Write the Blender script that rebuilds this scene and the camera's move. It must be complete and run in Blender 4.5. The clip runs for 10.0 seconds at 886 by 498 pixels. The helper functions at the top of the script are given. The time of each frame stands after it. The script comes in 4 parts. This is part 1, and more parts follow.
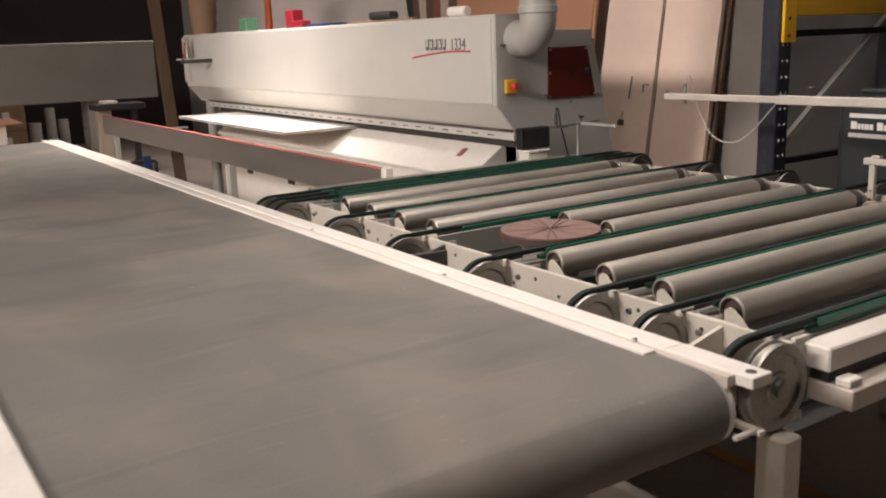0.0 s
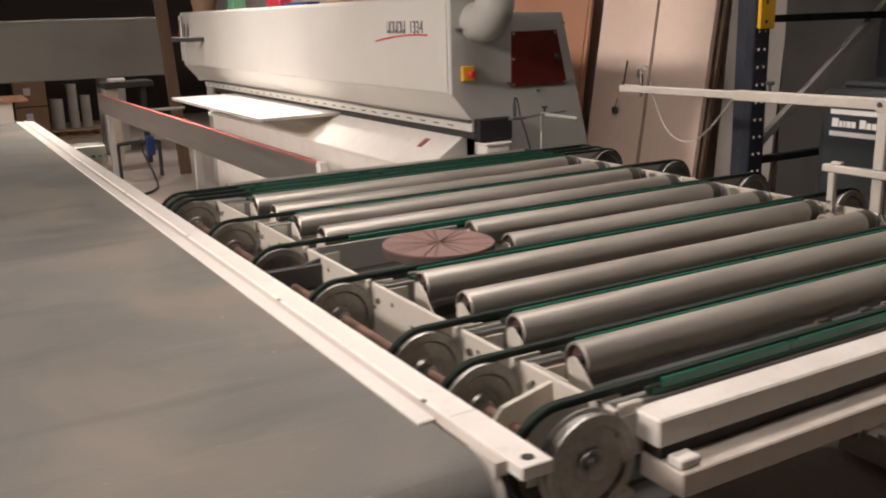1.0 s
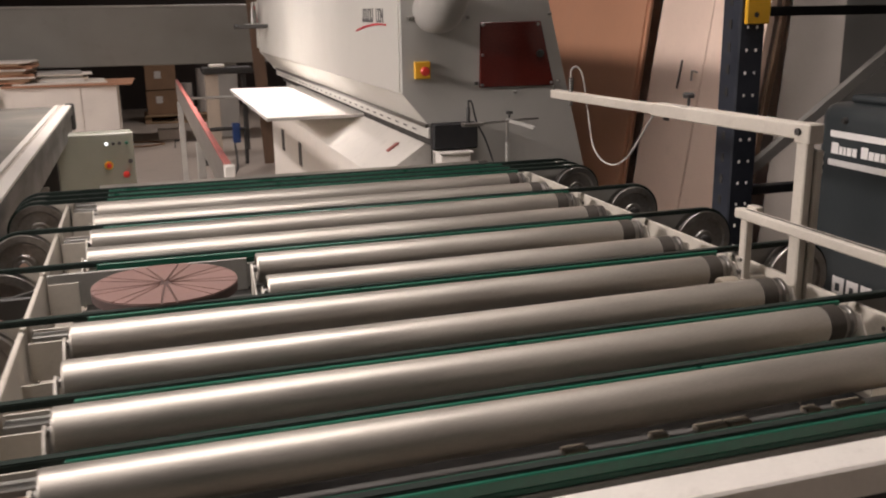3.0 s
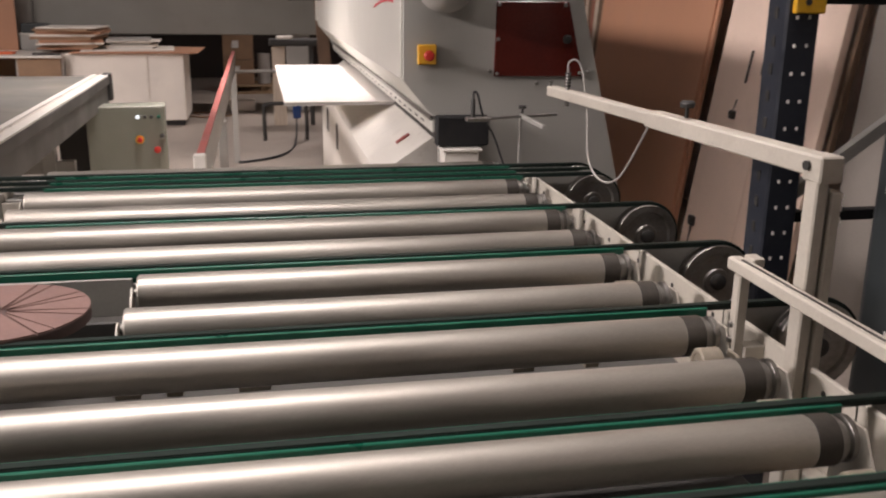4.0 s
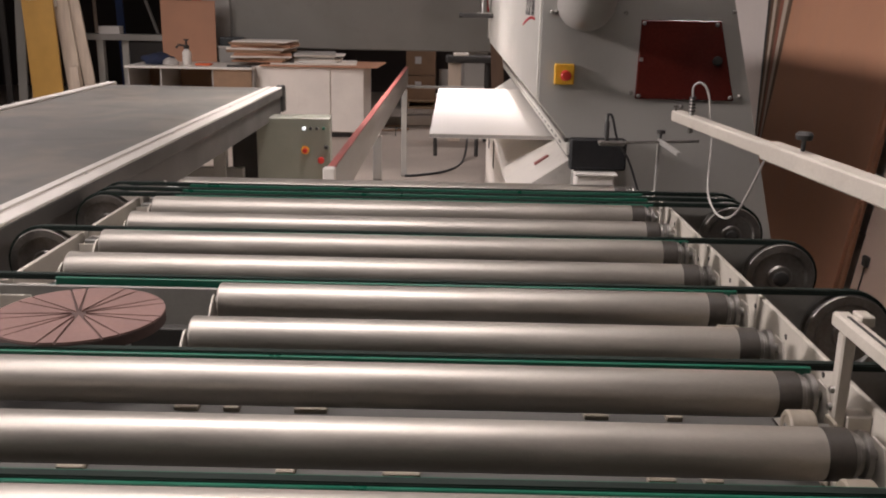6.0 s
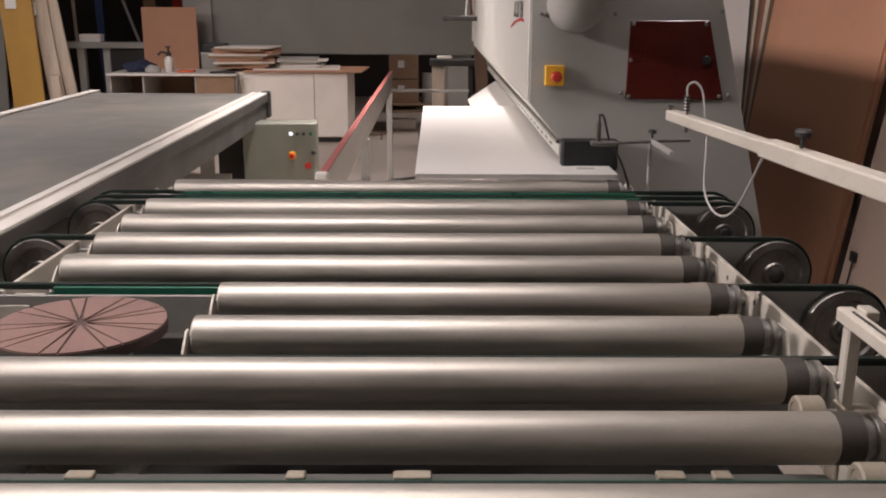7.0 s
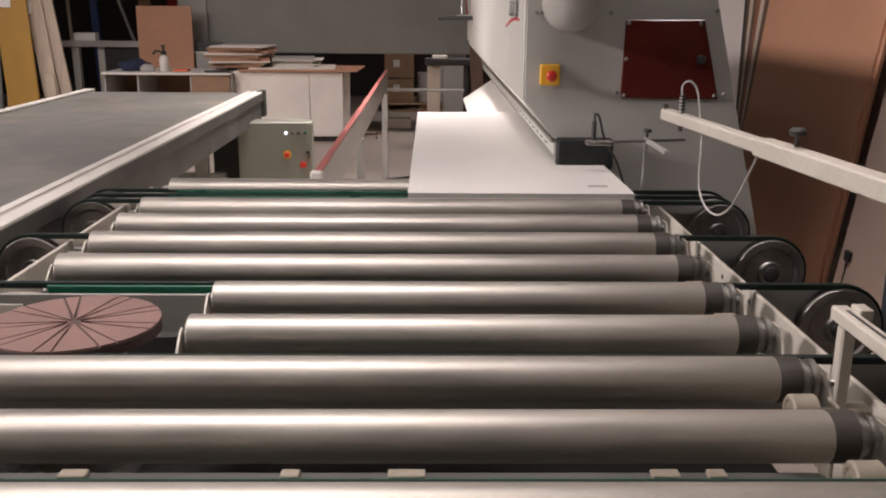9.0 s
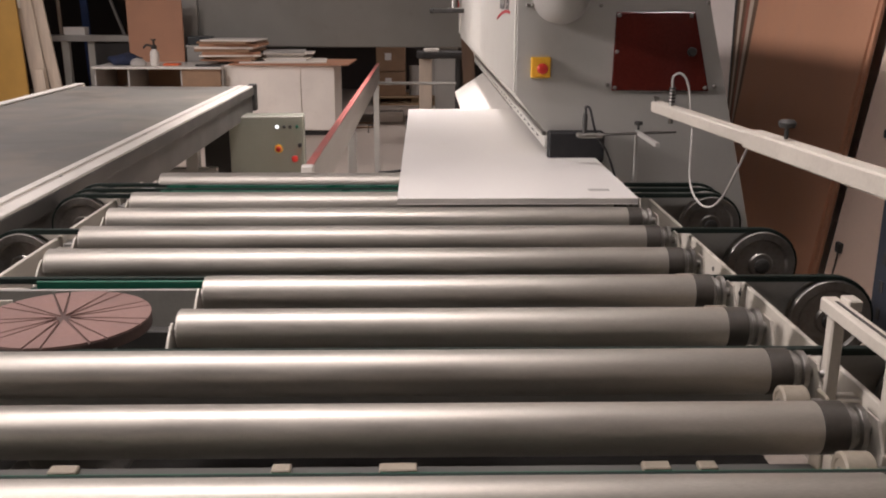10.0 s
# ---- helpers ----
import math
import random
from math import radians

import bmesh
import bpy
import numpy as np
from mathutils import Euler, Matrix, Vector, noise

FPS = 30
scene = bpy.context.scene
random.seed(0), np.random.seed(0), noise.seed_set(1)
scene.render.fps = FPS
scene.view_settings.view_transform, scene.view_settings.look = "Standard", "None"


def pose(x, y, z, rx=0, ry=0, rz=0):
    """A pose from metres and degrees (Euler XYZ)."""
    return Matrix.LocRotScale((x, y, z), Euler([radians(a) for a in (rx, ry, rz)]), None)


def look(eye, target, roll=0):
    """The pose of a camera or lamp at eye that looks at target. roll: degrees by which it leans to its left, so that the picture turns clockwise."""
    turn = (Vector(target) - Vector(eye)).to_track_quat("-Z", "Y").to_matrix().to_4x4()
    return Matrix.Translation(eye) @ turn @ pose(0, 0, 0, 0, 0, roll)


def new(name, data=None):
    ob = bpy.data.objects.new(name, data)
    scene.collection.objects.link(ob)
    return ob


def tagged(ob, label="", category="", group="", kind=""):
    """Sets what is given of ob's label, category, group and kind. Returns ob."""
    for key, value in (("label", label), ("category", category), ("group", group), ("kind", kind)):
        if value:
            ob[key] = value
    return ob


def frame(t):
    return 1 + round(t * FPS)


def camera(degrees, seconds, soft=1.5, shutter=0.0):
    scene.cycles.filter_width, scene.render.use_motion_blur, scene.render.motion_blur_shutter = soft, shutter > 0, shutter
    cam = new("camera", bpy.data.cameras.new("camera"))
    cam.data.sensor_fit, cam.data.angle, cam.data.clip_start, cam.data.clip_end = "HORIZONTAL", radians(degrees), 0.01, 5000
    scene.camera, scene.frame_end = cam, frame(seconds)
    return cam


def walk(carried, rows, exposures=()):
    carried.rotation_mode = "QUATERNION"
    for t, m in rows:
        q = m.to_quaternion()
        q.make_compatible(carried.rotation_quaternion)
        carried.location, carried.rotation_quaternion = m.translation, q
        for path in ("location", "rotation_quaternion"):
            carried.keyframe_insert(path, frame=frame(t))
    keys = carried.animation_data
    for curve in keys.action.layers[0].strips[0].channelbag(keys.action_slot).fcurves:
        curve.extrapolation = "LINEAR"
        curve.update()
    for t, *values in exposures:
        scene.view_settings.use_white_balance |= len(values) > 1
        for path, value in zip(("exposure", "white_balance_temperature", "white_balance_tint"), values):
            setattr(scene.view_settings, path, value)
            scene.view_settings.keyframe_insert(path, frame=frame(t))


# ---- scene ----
cam = camera(51.7, 10.0, soft=2.0, shutter=0.4)
PATH = [
    (0, (-1.686, -3.178, 1.513), (-0.61, -1.553, 1.065), -2.0),
    (0.5, (-1.377, -3.123, 1.544), (-0.355, -1.47, 1.073), -2.3),
    (1, (-1.061, -3.18, 1.535), (-0.097, -1.499, 1.04), -1.7),
    (1.5, (-0.735, -3.26, 1.527), (0.162, -1.549, 1.013), -1.5),
    (2, (-0.419, -3.177, 1.512), (0.418, -1.435, 0.996), -1.9),
    (3.5, (0.448, -2.936, 1.494), (0.925, -1.061, 0.984), -0.0),
    (4, (0.682, -2.708, 1.5), (1.061, -0.824, 0.947), 0.7),
    (4.5, (0.895, -2.615, 1.497), (1.043, -0.715, 0.89), 1.7),
    (5, (0.986, -2.599, 1.491), (1.001, -0.691, 0.89), 1.9),
    (5.5, (0.947, -2.628, 1.498), (0.918, -0.7, 0.966), 1.3),
    (7, (0.865, -2.629, 1.496), (0.883, -0.697, 0.981), 0.3),
    (7.5, (0.865, -2.63, 1.496), (0.885, -0.695, 0.99), 0.3),
    (8, (0.866, -2.629, 1.495), (0.887, -0.694, 0.989), 0.3),
    (8.5, (0.866, -2.628, 1.495), (0.891, -0.694, 0.984), 0.4),
    (9, (0.866, -2.628, 1.494), (0.894, -0.696, 0.978), 0.4),
    (9.5, (0.869, -2.626, 1.492), (0.897, -0.696, 0.966), 0.2),
    (10, (0.871, -2.626, 1.494), (0.914, -0.698, 0.964), 0.2),
]
walk(cam, [(t, look(eye, target, roll)) for t, eye, target, roll in PATH],
     [(0.0, -0.1, 6500, 10), (2.0, -0.08, 6500, 10), (3.5, 0.02, 6300, 12), (4.5, 0.1, 6250, 12.5), (5.3, -0.09, 6200, 13), (7.0, -0.07, 6200, 12.8), (10.0, -0.03, 6200, 12.8)])

# unseen hanging strip lights: x, y, z, watts, width, length
LAMPS = [(0.5, -1.0, 3.9, 24, 2.2, 0.3, 82), (0.55, 3.2, 3.9, 44, 0.3, 1.5, 66), (1.7, 8.6, 3.9, 28, 1.5, 0.3, 112),
         # These three are added to brighten the belt end, left side and pale boards.
         (-1.3, -2.3, 3.9, 17, 1.5, 0.3, 100), (-2.8, 4.3, 3.9, 100, 1.5, 0.3, 130), (2.35, 1.0, 3.9, 5.5, 0.3, 0.8, 46)]
# added unseen floodlight on the west wall: place, aim, watts, width, height, spread
FLOOD = ((-7.15, -0.7, 4.05), (3.0, 1.6, 1.3), 245, 2.4, 0.8, 110)
# the panel's near edge: seconds, y, top z, tilt
PANEL_ROWS = [(0.0, 2.41, 0.95, 0), (2.0, 2.12, 0.95, 0), (4.0, 1.80, 0.95, 0), (5.7, 1.507, 0.95, 0), (5.95, 1.36, 0.95, 0), (6.25, 0.88, 0.95, 0), (6.5, 0.56, 0.95, 0), (6.8, 0.445, 0.949, 0), (7.0, 0.41, 0.948, 0), (8.0, 0.24, 0.948, 0), (9.0, 0.07, 0.948, 0), (10.0, -0.10, 0.948, 0)]

# ---------------- world and lamps ----------------
world = bpy.data.worlds.new("world")
scene.world = world
world.use_nodes = True
world.node_tree.nodes["Background"].inputs[0].default_value = (0.9, 0.82, 0.76, 1)
world.node_tree.nodes["Background"].inputs[1].default_value = 0.008

# ---------------- small tools ----------------


def thing(name, x, y, z, label, category, group="", kind=""):
    return tagged(place(new(name), x, y, z), label, category, group, kind)


def place(ob, x, y, z):
    ob.matrix_basis = pose(x, y, z)
    return ob


def origin(ob):
    v = Vector((0, 0, 0))
    while ob:
        v += ob.matrix_basis.translation
        ob = ob.parent
    return v


def part(name, bm, material, parent=None, label="", smooth=False):
    """One mesh object out of a bmesh in world metres, under a thing or a part."""
    if parent:
        bmesh.ops.translate(bm, verts=bm.verts, vec=-origin(parent))
    me = bpy.data.meshes.new(name)
    bm.normal_update()
    bm.to_mesh(me)
    bm.free()
    me.materials.append(material)
    if smooth:
        me.shade_smooth()
        me.set_sharp_from_angle(angle=radians(35))
    ob = new(name, me)
    ob.parent = parent
    if label:
        ob["label"] = label
    return ob


def box(x0, x1, y0, y1, z0, z1, bevel=0.003, bm=None, seg=1):
    own = bm is None
    b = bmesh.new()
    m = Matrix.Translation(((x0 + x1) / 2, (y0 + y1) / 2, (z0 + z1) / 2)) @ Matrix.Diagonal((x1 - x0, y1 - y0, z1 - z0, 1))
    bmesh.ops.create_cube(b, size=1, matrix=m)
    if bevel:
        w = min(bevel, 0.45 * min(x1 - x0, y1 - y0, z1 - z0))
        bmesh.ops.bevel(b, geom=list(b.edges), offset=w, segments=seg, affect="EDGES", profile=0.5)
    return b if own else merge(bm, b)


def merge(bm, other):
    me = bpy.data.meshes.new("tmp")
    other.to_mesh(me)
    other.free()
    bm.from_mesh(me)
    bpy.data.meshes.remove(me)
    return bm


def turned(bm, m):
    bmesh.ops.transform(bm, matrix=m, verts=bm.verts)
    return bm


def lathe(profile, axis, centre, seg=32, bm=None):
    """A turned solid: profile of (along, radius), along axis 'x', 'y' or 'z' through centre."""
    b = bmesh.new()
    rings = []
    for a, r in profile:
        ring = []
        for k in range(seg):
            c, s = math.cos(2 * math.pi * k / seg) * r, math.sin(2 * math.pi * k / seg) * r
            v = {"x": (a, c, s), "y": (c, a, s), "z": (c, s, a)}[axis]
            ring.append(b.verts.new(Vector(v) + Vector(centre)))
        rings.append(ring)
    for p, q in zip(rings, rings[1:]):
        for k in range(seg):
            b.faces.new((p[k], p[(k + 1) % seg], q[(k + 1) % seg], q[k]))
    if profile[0] != profile[-1]:
        b.faces.new(rings[0])
        b.faces.new(rings[-1])
    bmesh.ops.recalc_face_normals(b, faces=b.faces)
    return b if bm is None else merge(bm, b)


def tube(points, r, seg=8, bm=None, smooth_steps=0, flat=None):
    """A pipe along points; flat=(w, h) gives a flat strip instead of a round pipe."""
    pts = [Vector(p) for p in points]
    if smooth_steps:
        out = []
        for k in range(len(pts) - 1):
            p0, p1, p2, p3 = pts[max(k - 1, 0)], pts[k], pts[k + 1], pts[min(k + 2, len(pts) - 1)]
            for n in range(smooth_steps):
                u = n / smooth_steps
                out.append(0.5 * (2 * p1 + (p2 - p0) * u + (2 * p0 - 5 * p1 + 4 * p2 - p3) * u * u + (3 * p1 - p0 - 3 * p2 + p3) * u ** 3))
        pts = out + [pts[-1]]
    b = bmesh.new()
    rings = []
    for k, p in enumerate(pts):
        d = (pts[min(k + 1, len(pts) - 1)] - pts[max(k - 1, 0)]).normalized()
        up = Vector((0, 0, 1)) if abs(d.z) < 0.9 else Vector((0, 1, 0))
        side = d.cross(up).normalized()
        up = side.cross(d).normalized()
        if flat:
            w, h = flat
            ring = [b.verts.new(p + side * sx * w / 2 + up * sz * h / 2) for sx, sz in ((-1, -1), (1, -1), (1, 1), (-1, 1))]
        else:
            ring = [b.verts.new(p + r * (math.cos(2 * math.pi * n / seg) * side + math.sin(2 * math.pi * n / seg) * up)) for n in range(seg)]
        rings.append(ring)
    n = len(rings[0])
    for p, q in zip(rings, rings[1:]):
        for k in range(n):
            b.faces.new((p[k], p[(k + 1) % n], q[(k + 1) % n], q[k]))
    b.faces.new(rings[0])
    b.faces.new(rings[-1])
    bmesh.ops.recalc_face_normals(b, faces=b.faces)
    return b if bm is None else merge(bm, b)


def prism(outline, axis, a0, a1, bevel=0.0, bm=None):
    """A prism: outline of the two other coordinates in order, from a0 to a1 along axis."""
    b = bmesh.new()

    def at(u, v, a):
        return {"x": (a, u, v), "y": (u, a, v), "z": (u, v, a)}[axis]

    lo = [b.verts.new(at(u, v, a0)) for u, v in outline]
    hi = [b.verts.new(at(u, v, a1)) for u, v in outline]
    n = len(lo)
    for k in range(n):
        b.faces.new((lo[k], lo[(k + 1) % n], hi[(k + 1) % n], hi[k]))
    b.faces.new(lo)
    b.faces.new(hi)
    bmesh.ops.recalc_face_normals(b, faces=b.faces)
    if bevel:
        bmesh.ops.bevel(b, geom=list(b.edges), offset=bevel, segments=1, affect="EDGES")
    return b if bm is None else merge(bm, b)


# ---------------- materials ----------------


def mat(name, base, rough=0.5, metal=0.0, vary=0.12, scale=6.0, grain=120.0, bump=0.08, dirt=0.0, dirt_col=(0.1, 0.08, 0.06), stretch=(1, 1, 1), spec=0.5, per_piece=0.0, rough_vary=0.12):
    m = bpy.data.materials.new(name)
    m.use_nodes = True
    nt = m.node_tree
    bs = nt.nodes["Principled BSDF"]
    bs.inputs["Metallic"].default_value = metal
    bs.inputs["Specular IOR Level"].default_value = spec
    tc = nt.nodes.new("ShaderNodeTexCoord")
    mp = nt.nodes.new("ShaderNodeMapping")
    mp.inputs["Scale"].default_value = stretch
    nt.links.new(tc.outputs["Object"], mp.inputs[0])
    big = nt.nodes.new("ShaderNodeTexNoise")
    big.inputs["Scale"].default_value = scale
    big.inputs["Detail"].default_value = 5
    fine = nt.nodes.new("ShaderNodeTexNoise")
    fine.inputs["Scale"].default_value = grain
    fine.inputs["Detail"].default_value = 3
    nt.links.new(mp.outputs[0], big.inputs["Vector"])
    nt.links.new(mp.outputs[0], fine.inputs["Vector"])
    ramp = nt.nodes.new("ShaderNodeMapRange")
    ramp.inputs["From Min"].default_value, ramp.inputs["From Max"].default_value = 0.3, 0.7
    ramp.inputs["To Min"].default_value, ramp.inputs["To Max"].default_value = 1 - vary, 1 + vary
    nt.links.new(big.outputs["Fac"], ramp.inputs["Value"])
    r2 = nt.nodes.new("ShaderNodeMapRange")
    r2.inputs["From Min"].default_value, r2.inputs["From Max"].default_value = 0.3, 0.7
    r2.inputs["To Min"].default_value, r2.inputs["To Max"].default_value = 1 - vary * 0.5, 1 + vary * 0.5
    nt.links.new(fine.outputs["Fac"], r2.inputs["Value"])
    mul = nt.nodes.new("ShaderNodeMath")
    mul.operation = "MULTIPLY"
    nt.links.new(ramp.outputs[0], mul.inputs[0])
    nt.links.new(r2.outputs[0], mul.inputs[1])
    last = mul.outputs[0]
    if per_piece:
        info = nt.nodes.new("ShaderNodeObjectInfo")
        r3 = nt.nodes.new("ShaderNodeMapRange")
        r3.inputs["To Min"].default_value, r3.inputs["To Max"].default_value = 1 - per_piece, 1 + per_piece
        nt.links.new(info.outputs["Random"], r3.inputs["Value"])
        m3 = nt.nodes.new("ShaderNodeMath")
        m3.operation = "MULTIPLY"
        nt.links.new(last, m3.inputs[0])
        nt.links.new(r3.outputs[0], m3.inputs[1])
        last = m3.outputs[0]
    col = nt.nodes.new("ShaderNodeVectorMath")
    col.operation = "SCALE"
    col.inputs[0].default_value = base
    nt.links.new(last, col.inputs["Scale"])
    out = col.outputs[0]
    if dirt:
        dn = nt.nodes.new("ShaderNodeTexNoise")
        dn.inputs["Scale"].default_value = scale * 2.7
        dn.inputs["Detail"].default_value = 9
        dn.inputs["Roughness"].default_value = 0.7
        nt.links.new(mp.outputs[0], dn.inputs["Vector"])
        dr = nt.nodes.new("ShaderNodeMapRange")
        dr.inputs["From Min"].default_value, dr.inputs["From Max"].default_value = 0.55, 0.75
        dr.inputs["To Max"].default_value = dirt
        nt.links.new(dn.outputs["Fac"], dr.inputs["Value"])
        mx = nt.nodes.new("ShaderNodeMix")
        mx.data_type = "RGBA"
        nt.links.new(dr.outputs[0], mx.inputs["Factor"])
        nt.links.new(out, mx.inputs[6])
        mx.inputs[7].default_value = (*dirt_col, 1)
        out = mx.outputs[2]
    nt.links.new(out, bs.inputs["Base Color"])
    rr = nt.nodes.new("ShaderNodeMapRange")
    rr.inputs["From Min"].default_value, rr.inputs["From Max"].default_value = 0.3, 0.7
    rr.inputs["To Min"].default_value, rr.inputs["To Max"].default_value = max(rough - rough_vary, 0.03), min(rough + rough_vary, 1)
    nt.links.new(big.outputs["Fac"], rr.inputs["Value"])
    nt.links.new(rr.outputs[0], bs.inputs["Roughness"])
    if bump:
        bp = nt.nodes.new("ShaderNodeBump")
        bp.inputs["Strength"].default_value = bump
        bp.inputs["Distance"].default_value = 0.004
        nt.links.new(fine.outputs["Fac"], bp.inputs["Height"])
        nt.links.new(bp.outputs[0], bs.inputs["Normal"])
    return m


def glow(name, col, strength):
    m = bpy.data.materials.new(name)
    m.use_nodes = True
    bs = m.node_tree.nodes["Principled BSDF"]
    bs.inputs["Base Color"].default_value = (*col, 1)
    bs.inputs["Emission Color"].default_value = (*col, 1)
    bs.inputs["Emission Strength"].default_value = strength
    return m


CREAM = mat("cream_paint", (0.53, 0.495, 0.425), 0.42, vary=0.06, dirt=0.35, dirt_col=(0.2, 0.17, 0.13), scale=5)
WHITE = mat("white_paint", (0.72, 0.69, 0.63), 0.4, vary=0.05, dirt=0.3, dirt_col=(0.3, 0.26, 0.2), scale=7)
OCHRE = mat("ochre_paint", (0.42, 0.24, 0.05), 0.5, vary=0.1, scale=5)
DARKPAD = mat("dark_pad_groove", (0.075, 0.047, 0.04), 0.8, vary=0.2, scale=20)
RAILTAN = mat("worn_and_shaded_rail", (0.55, 0.5, 0.44), 0.45, vary=0.08, dirt=0.4, dirt_col=(0.4, 0.33, 0.27), scale=6, stretch=(3, 0.7, 1))
HOUSING = mat("light_grey_paint", (0.55, 0.54, 0.49), 0.42, vary=0.04, dirt=0.12, dirt_col=(0.35, 0.33, 0.3), scale=2.5, grain=300, bump=0.05)
# Hood paint in a darker tone, for the shade on the end face.
ENDSHADE = mat("shaded_grey_paint", (0.42, 0.412, 0.378), 0.42, vary=0.05, dirt=0.15, dirt_col=(0.22, 0.21, 0.19), scale=3, grain=300, bump=0.05)


def belt_rubber():
    """Grey rubber under tan dust, dark rubbed smears and pale specks."""
    m = mat("conveyor_rubber", (0.15, 0.146, 0.132), 0.6, vary=0.14, scale=2.0, grain=150, bump=0.05, stretch=(1.3, 0.9, 1), spec=0.25)
    nt = m.node_tree
    bs = nt.nodes["Principled BSDF"]
    out = bs.inputs["Base Color"].links[0].from_socket
    tc = nt.nodes.new("ShaderNodeTexCoord")
    for stretch, size, detail, lo, hi, most, col in (
            ((1.0, 0.7, 1), 2.6, 6, 0.44, 0.66, 0.6, (0.24, 0.207, 0.168)),
            ((0.7, 2.2, 1), 2.2, 8, 0.53, 0.70, 0.5, (0.095, 0.096, 0.086)),
            ((0.5, 5.0, 1), 5.0, 4, 0.60, 0.72, 0.3, (0.22, 0.2, 0.17)),
            ((1, 1, 1), 55.0, 2, 0.73, 0.77, 0.4, (0.35, 0.32, 0.27))):
        mp = nt.nodes.new("ShaderNodeMapping")
        mp.inputs["Scale"].default_value = stretch
        mp.inputs["Rotation"].default_value = (0, 0, 0.25)
        nt.links.new(tc.outputs["Object"], mp.inputs[0])
        no = nt.nodes.new("ShaderNodeTexNoise")
        no.inputs["Scale"].default_value, no.inputs["Detail"].default_value, no.inputs["Distortion"].default_value = size, detail, 0.6
        nt.links.new(mp.outputs[0], no.inputs["Vector"])
        dr = nt.nodes.new("ShaderNodeMapRange")
        dr.inputs["From Min"].default_value, dr.inputs["From Max"].default_value, dr.inputs["To Max"].default_value = lo, hi, most
        nt.links.new(no.outputs["Fac"], dr.inputs["Value"])
        mx = nt.nodes.new("ShaderNodeMix")
        mx.data_type = "RGBA"
        nt.links.new(dr.outputs[0], mx.inputs["Factor"])
        nt.links.new(out, mx.inputs[6])
        mx.inputs[7].default_value = (*col, 1)
        out = mx.outputs[2]
    nt.links.new(out, bs.inputs["Base Color"])
    return m


BELT = belt_rubber()
STEEL = mat("brushed_steel", (0.458, 0.434, 0.384), 0.48, 0.8, vary=0.12, scale=4, grain=140, bump=0.03, stretch=(0.8, 5, 5), rough_vary=0.07, per_piece=0.06, dirt=0.4, dirt_col=(0.36, 0.31, 0.255))
DULL = mat("dull_steel", (0.3, 0.288, 0.265), 0.42, 1.0, vary=0.2, scale=14, grain=90, bump=0.06, dirt=0.55, dirt_col=(0.1, 0.088, 0.072))
FENCE = mat("fence_steel", (0.40, 0.385, 0.36), 0.4, 0.9, vary=0.06, scale=3, grain=120, bump=0.03, stretch=(1, 0.4, 3), dirt=0.12, dirt_col=(0.2, 0.18, 0.16))
# Dark rubber parts, and strips that stand for shade in gaps.
DARK = mat("dark_rubber_and_shade", (0.035, 0.033, 0.03), 0.6, vary=0.2, scale=20)
COLLAR = mat("dark_collar", (0.045, 0.039, 0.031), 0.55, vary=0.2, scale=30)
GREEN = mat("green_belt", (0.009, 0.105, 0.062), 0.38, vary=0.15, scale=14, grain=200, bump=0.04, dirt=0.3, dirt_col=(0.02, 0.05, 0.035))
DKGREEN = mat("dark_green_strip", (0.008, 0.075, 0.045), 0.45, vary=0.2, scale=12, dirt=0.3, dirt_col=(0.03, 0.05, 0.04))
BLACK = mat("black_rubber", (0.008, 0.008, 0.009), 0.7, vary=0.2, scale=20)
BELTTOP = mat("worn_belt_top", (0.012, 0.02, 0.016), 0.6, vary=0.25, scale=14, stretch=(0.3, 5, 5), spec=0.25)
PAD = mat("brown_pad", (0.185, 0.112, 0.095), 0.7, vary=0.12, scale=18, grain=160, bump=0.12, dirt=0.2, dirt_col=(0.25, 0.17, 0.15))
FLOOR = mat("concrete_floor", (0.38, 0.33, 0.28), 0.55, vary=0.12, scale=0.9, grain=35, bump=0.08, dirt=0.4, dirt_col=(0.2, 0.17, 0.14))
WALL = mat("hall_wall_paint", (0.76, 0.7, 0.65), 0.8, vary=0.06, scale=1.2, dirt=0.2, dirt_col=(0.4, 0.36, 0.32))
# Hall gloom is put into this colour; it also keeps bounced light low.
DARKWALL = mat("darkened_hall_wall", (0.045, 0.036, 0.032), 0.85, vary=0.2, scale=1.0)
# The ceiling stays out of view; its dark tone holds down bounced light.
CEIL = mat("ceiling_sheet", (0.12, 0.112, 0.105), 0.85, vary=0.1, scale=1.0)
ACRYLIC = mat("smoked_red_acrylic", (0.1, 0.017, 0.012), 0.16, vary=0.25, scale=3, bump=0.0, rough_vary=0.05)
YELLOW = mat("yellow_plate", (0.75, 0.42, 0.03), 0.42, vary=0.06, scale=20)
RED = mat("red_plastic", (0.5, 0.03, 0.02), 0.35, vary=0.08, scale=20)
DKRED = mat("dark_red_plastic", (0.35, 0.02, 0.035), 0.45, vary=0.1, scale=15)
REDTAPE = mat("red_tape", (0.36, 0.11, 0.095), 0.5, vary=0.25, scale=5, dirt=0.85, dirt_col=(0.4, 0.29, 0.265))
BOARD = mat("white_laminate", (0.8, 0.775, 0.73), 0.38, vary=0.02, scale=3, bump=0.02)
MDF = mat("brown_mdf", (0.48, 0.25, 0.15), 0.6, vary=0.07, scale=3, grain=200, dirt=0.15, dirt_col=(0.27, 0.14, 0.085))
REDMDF = mat("red_brown_board", (0.25, 0.095, 0.06), 0.6, vary=0.1, scale=3)
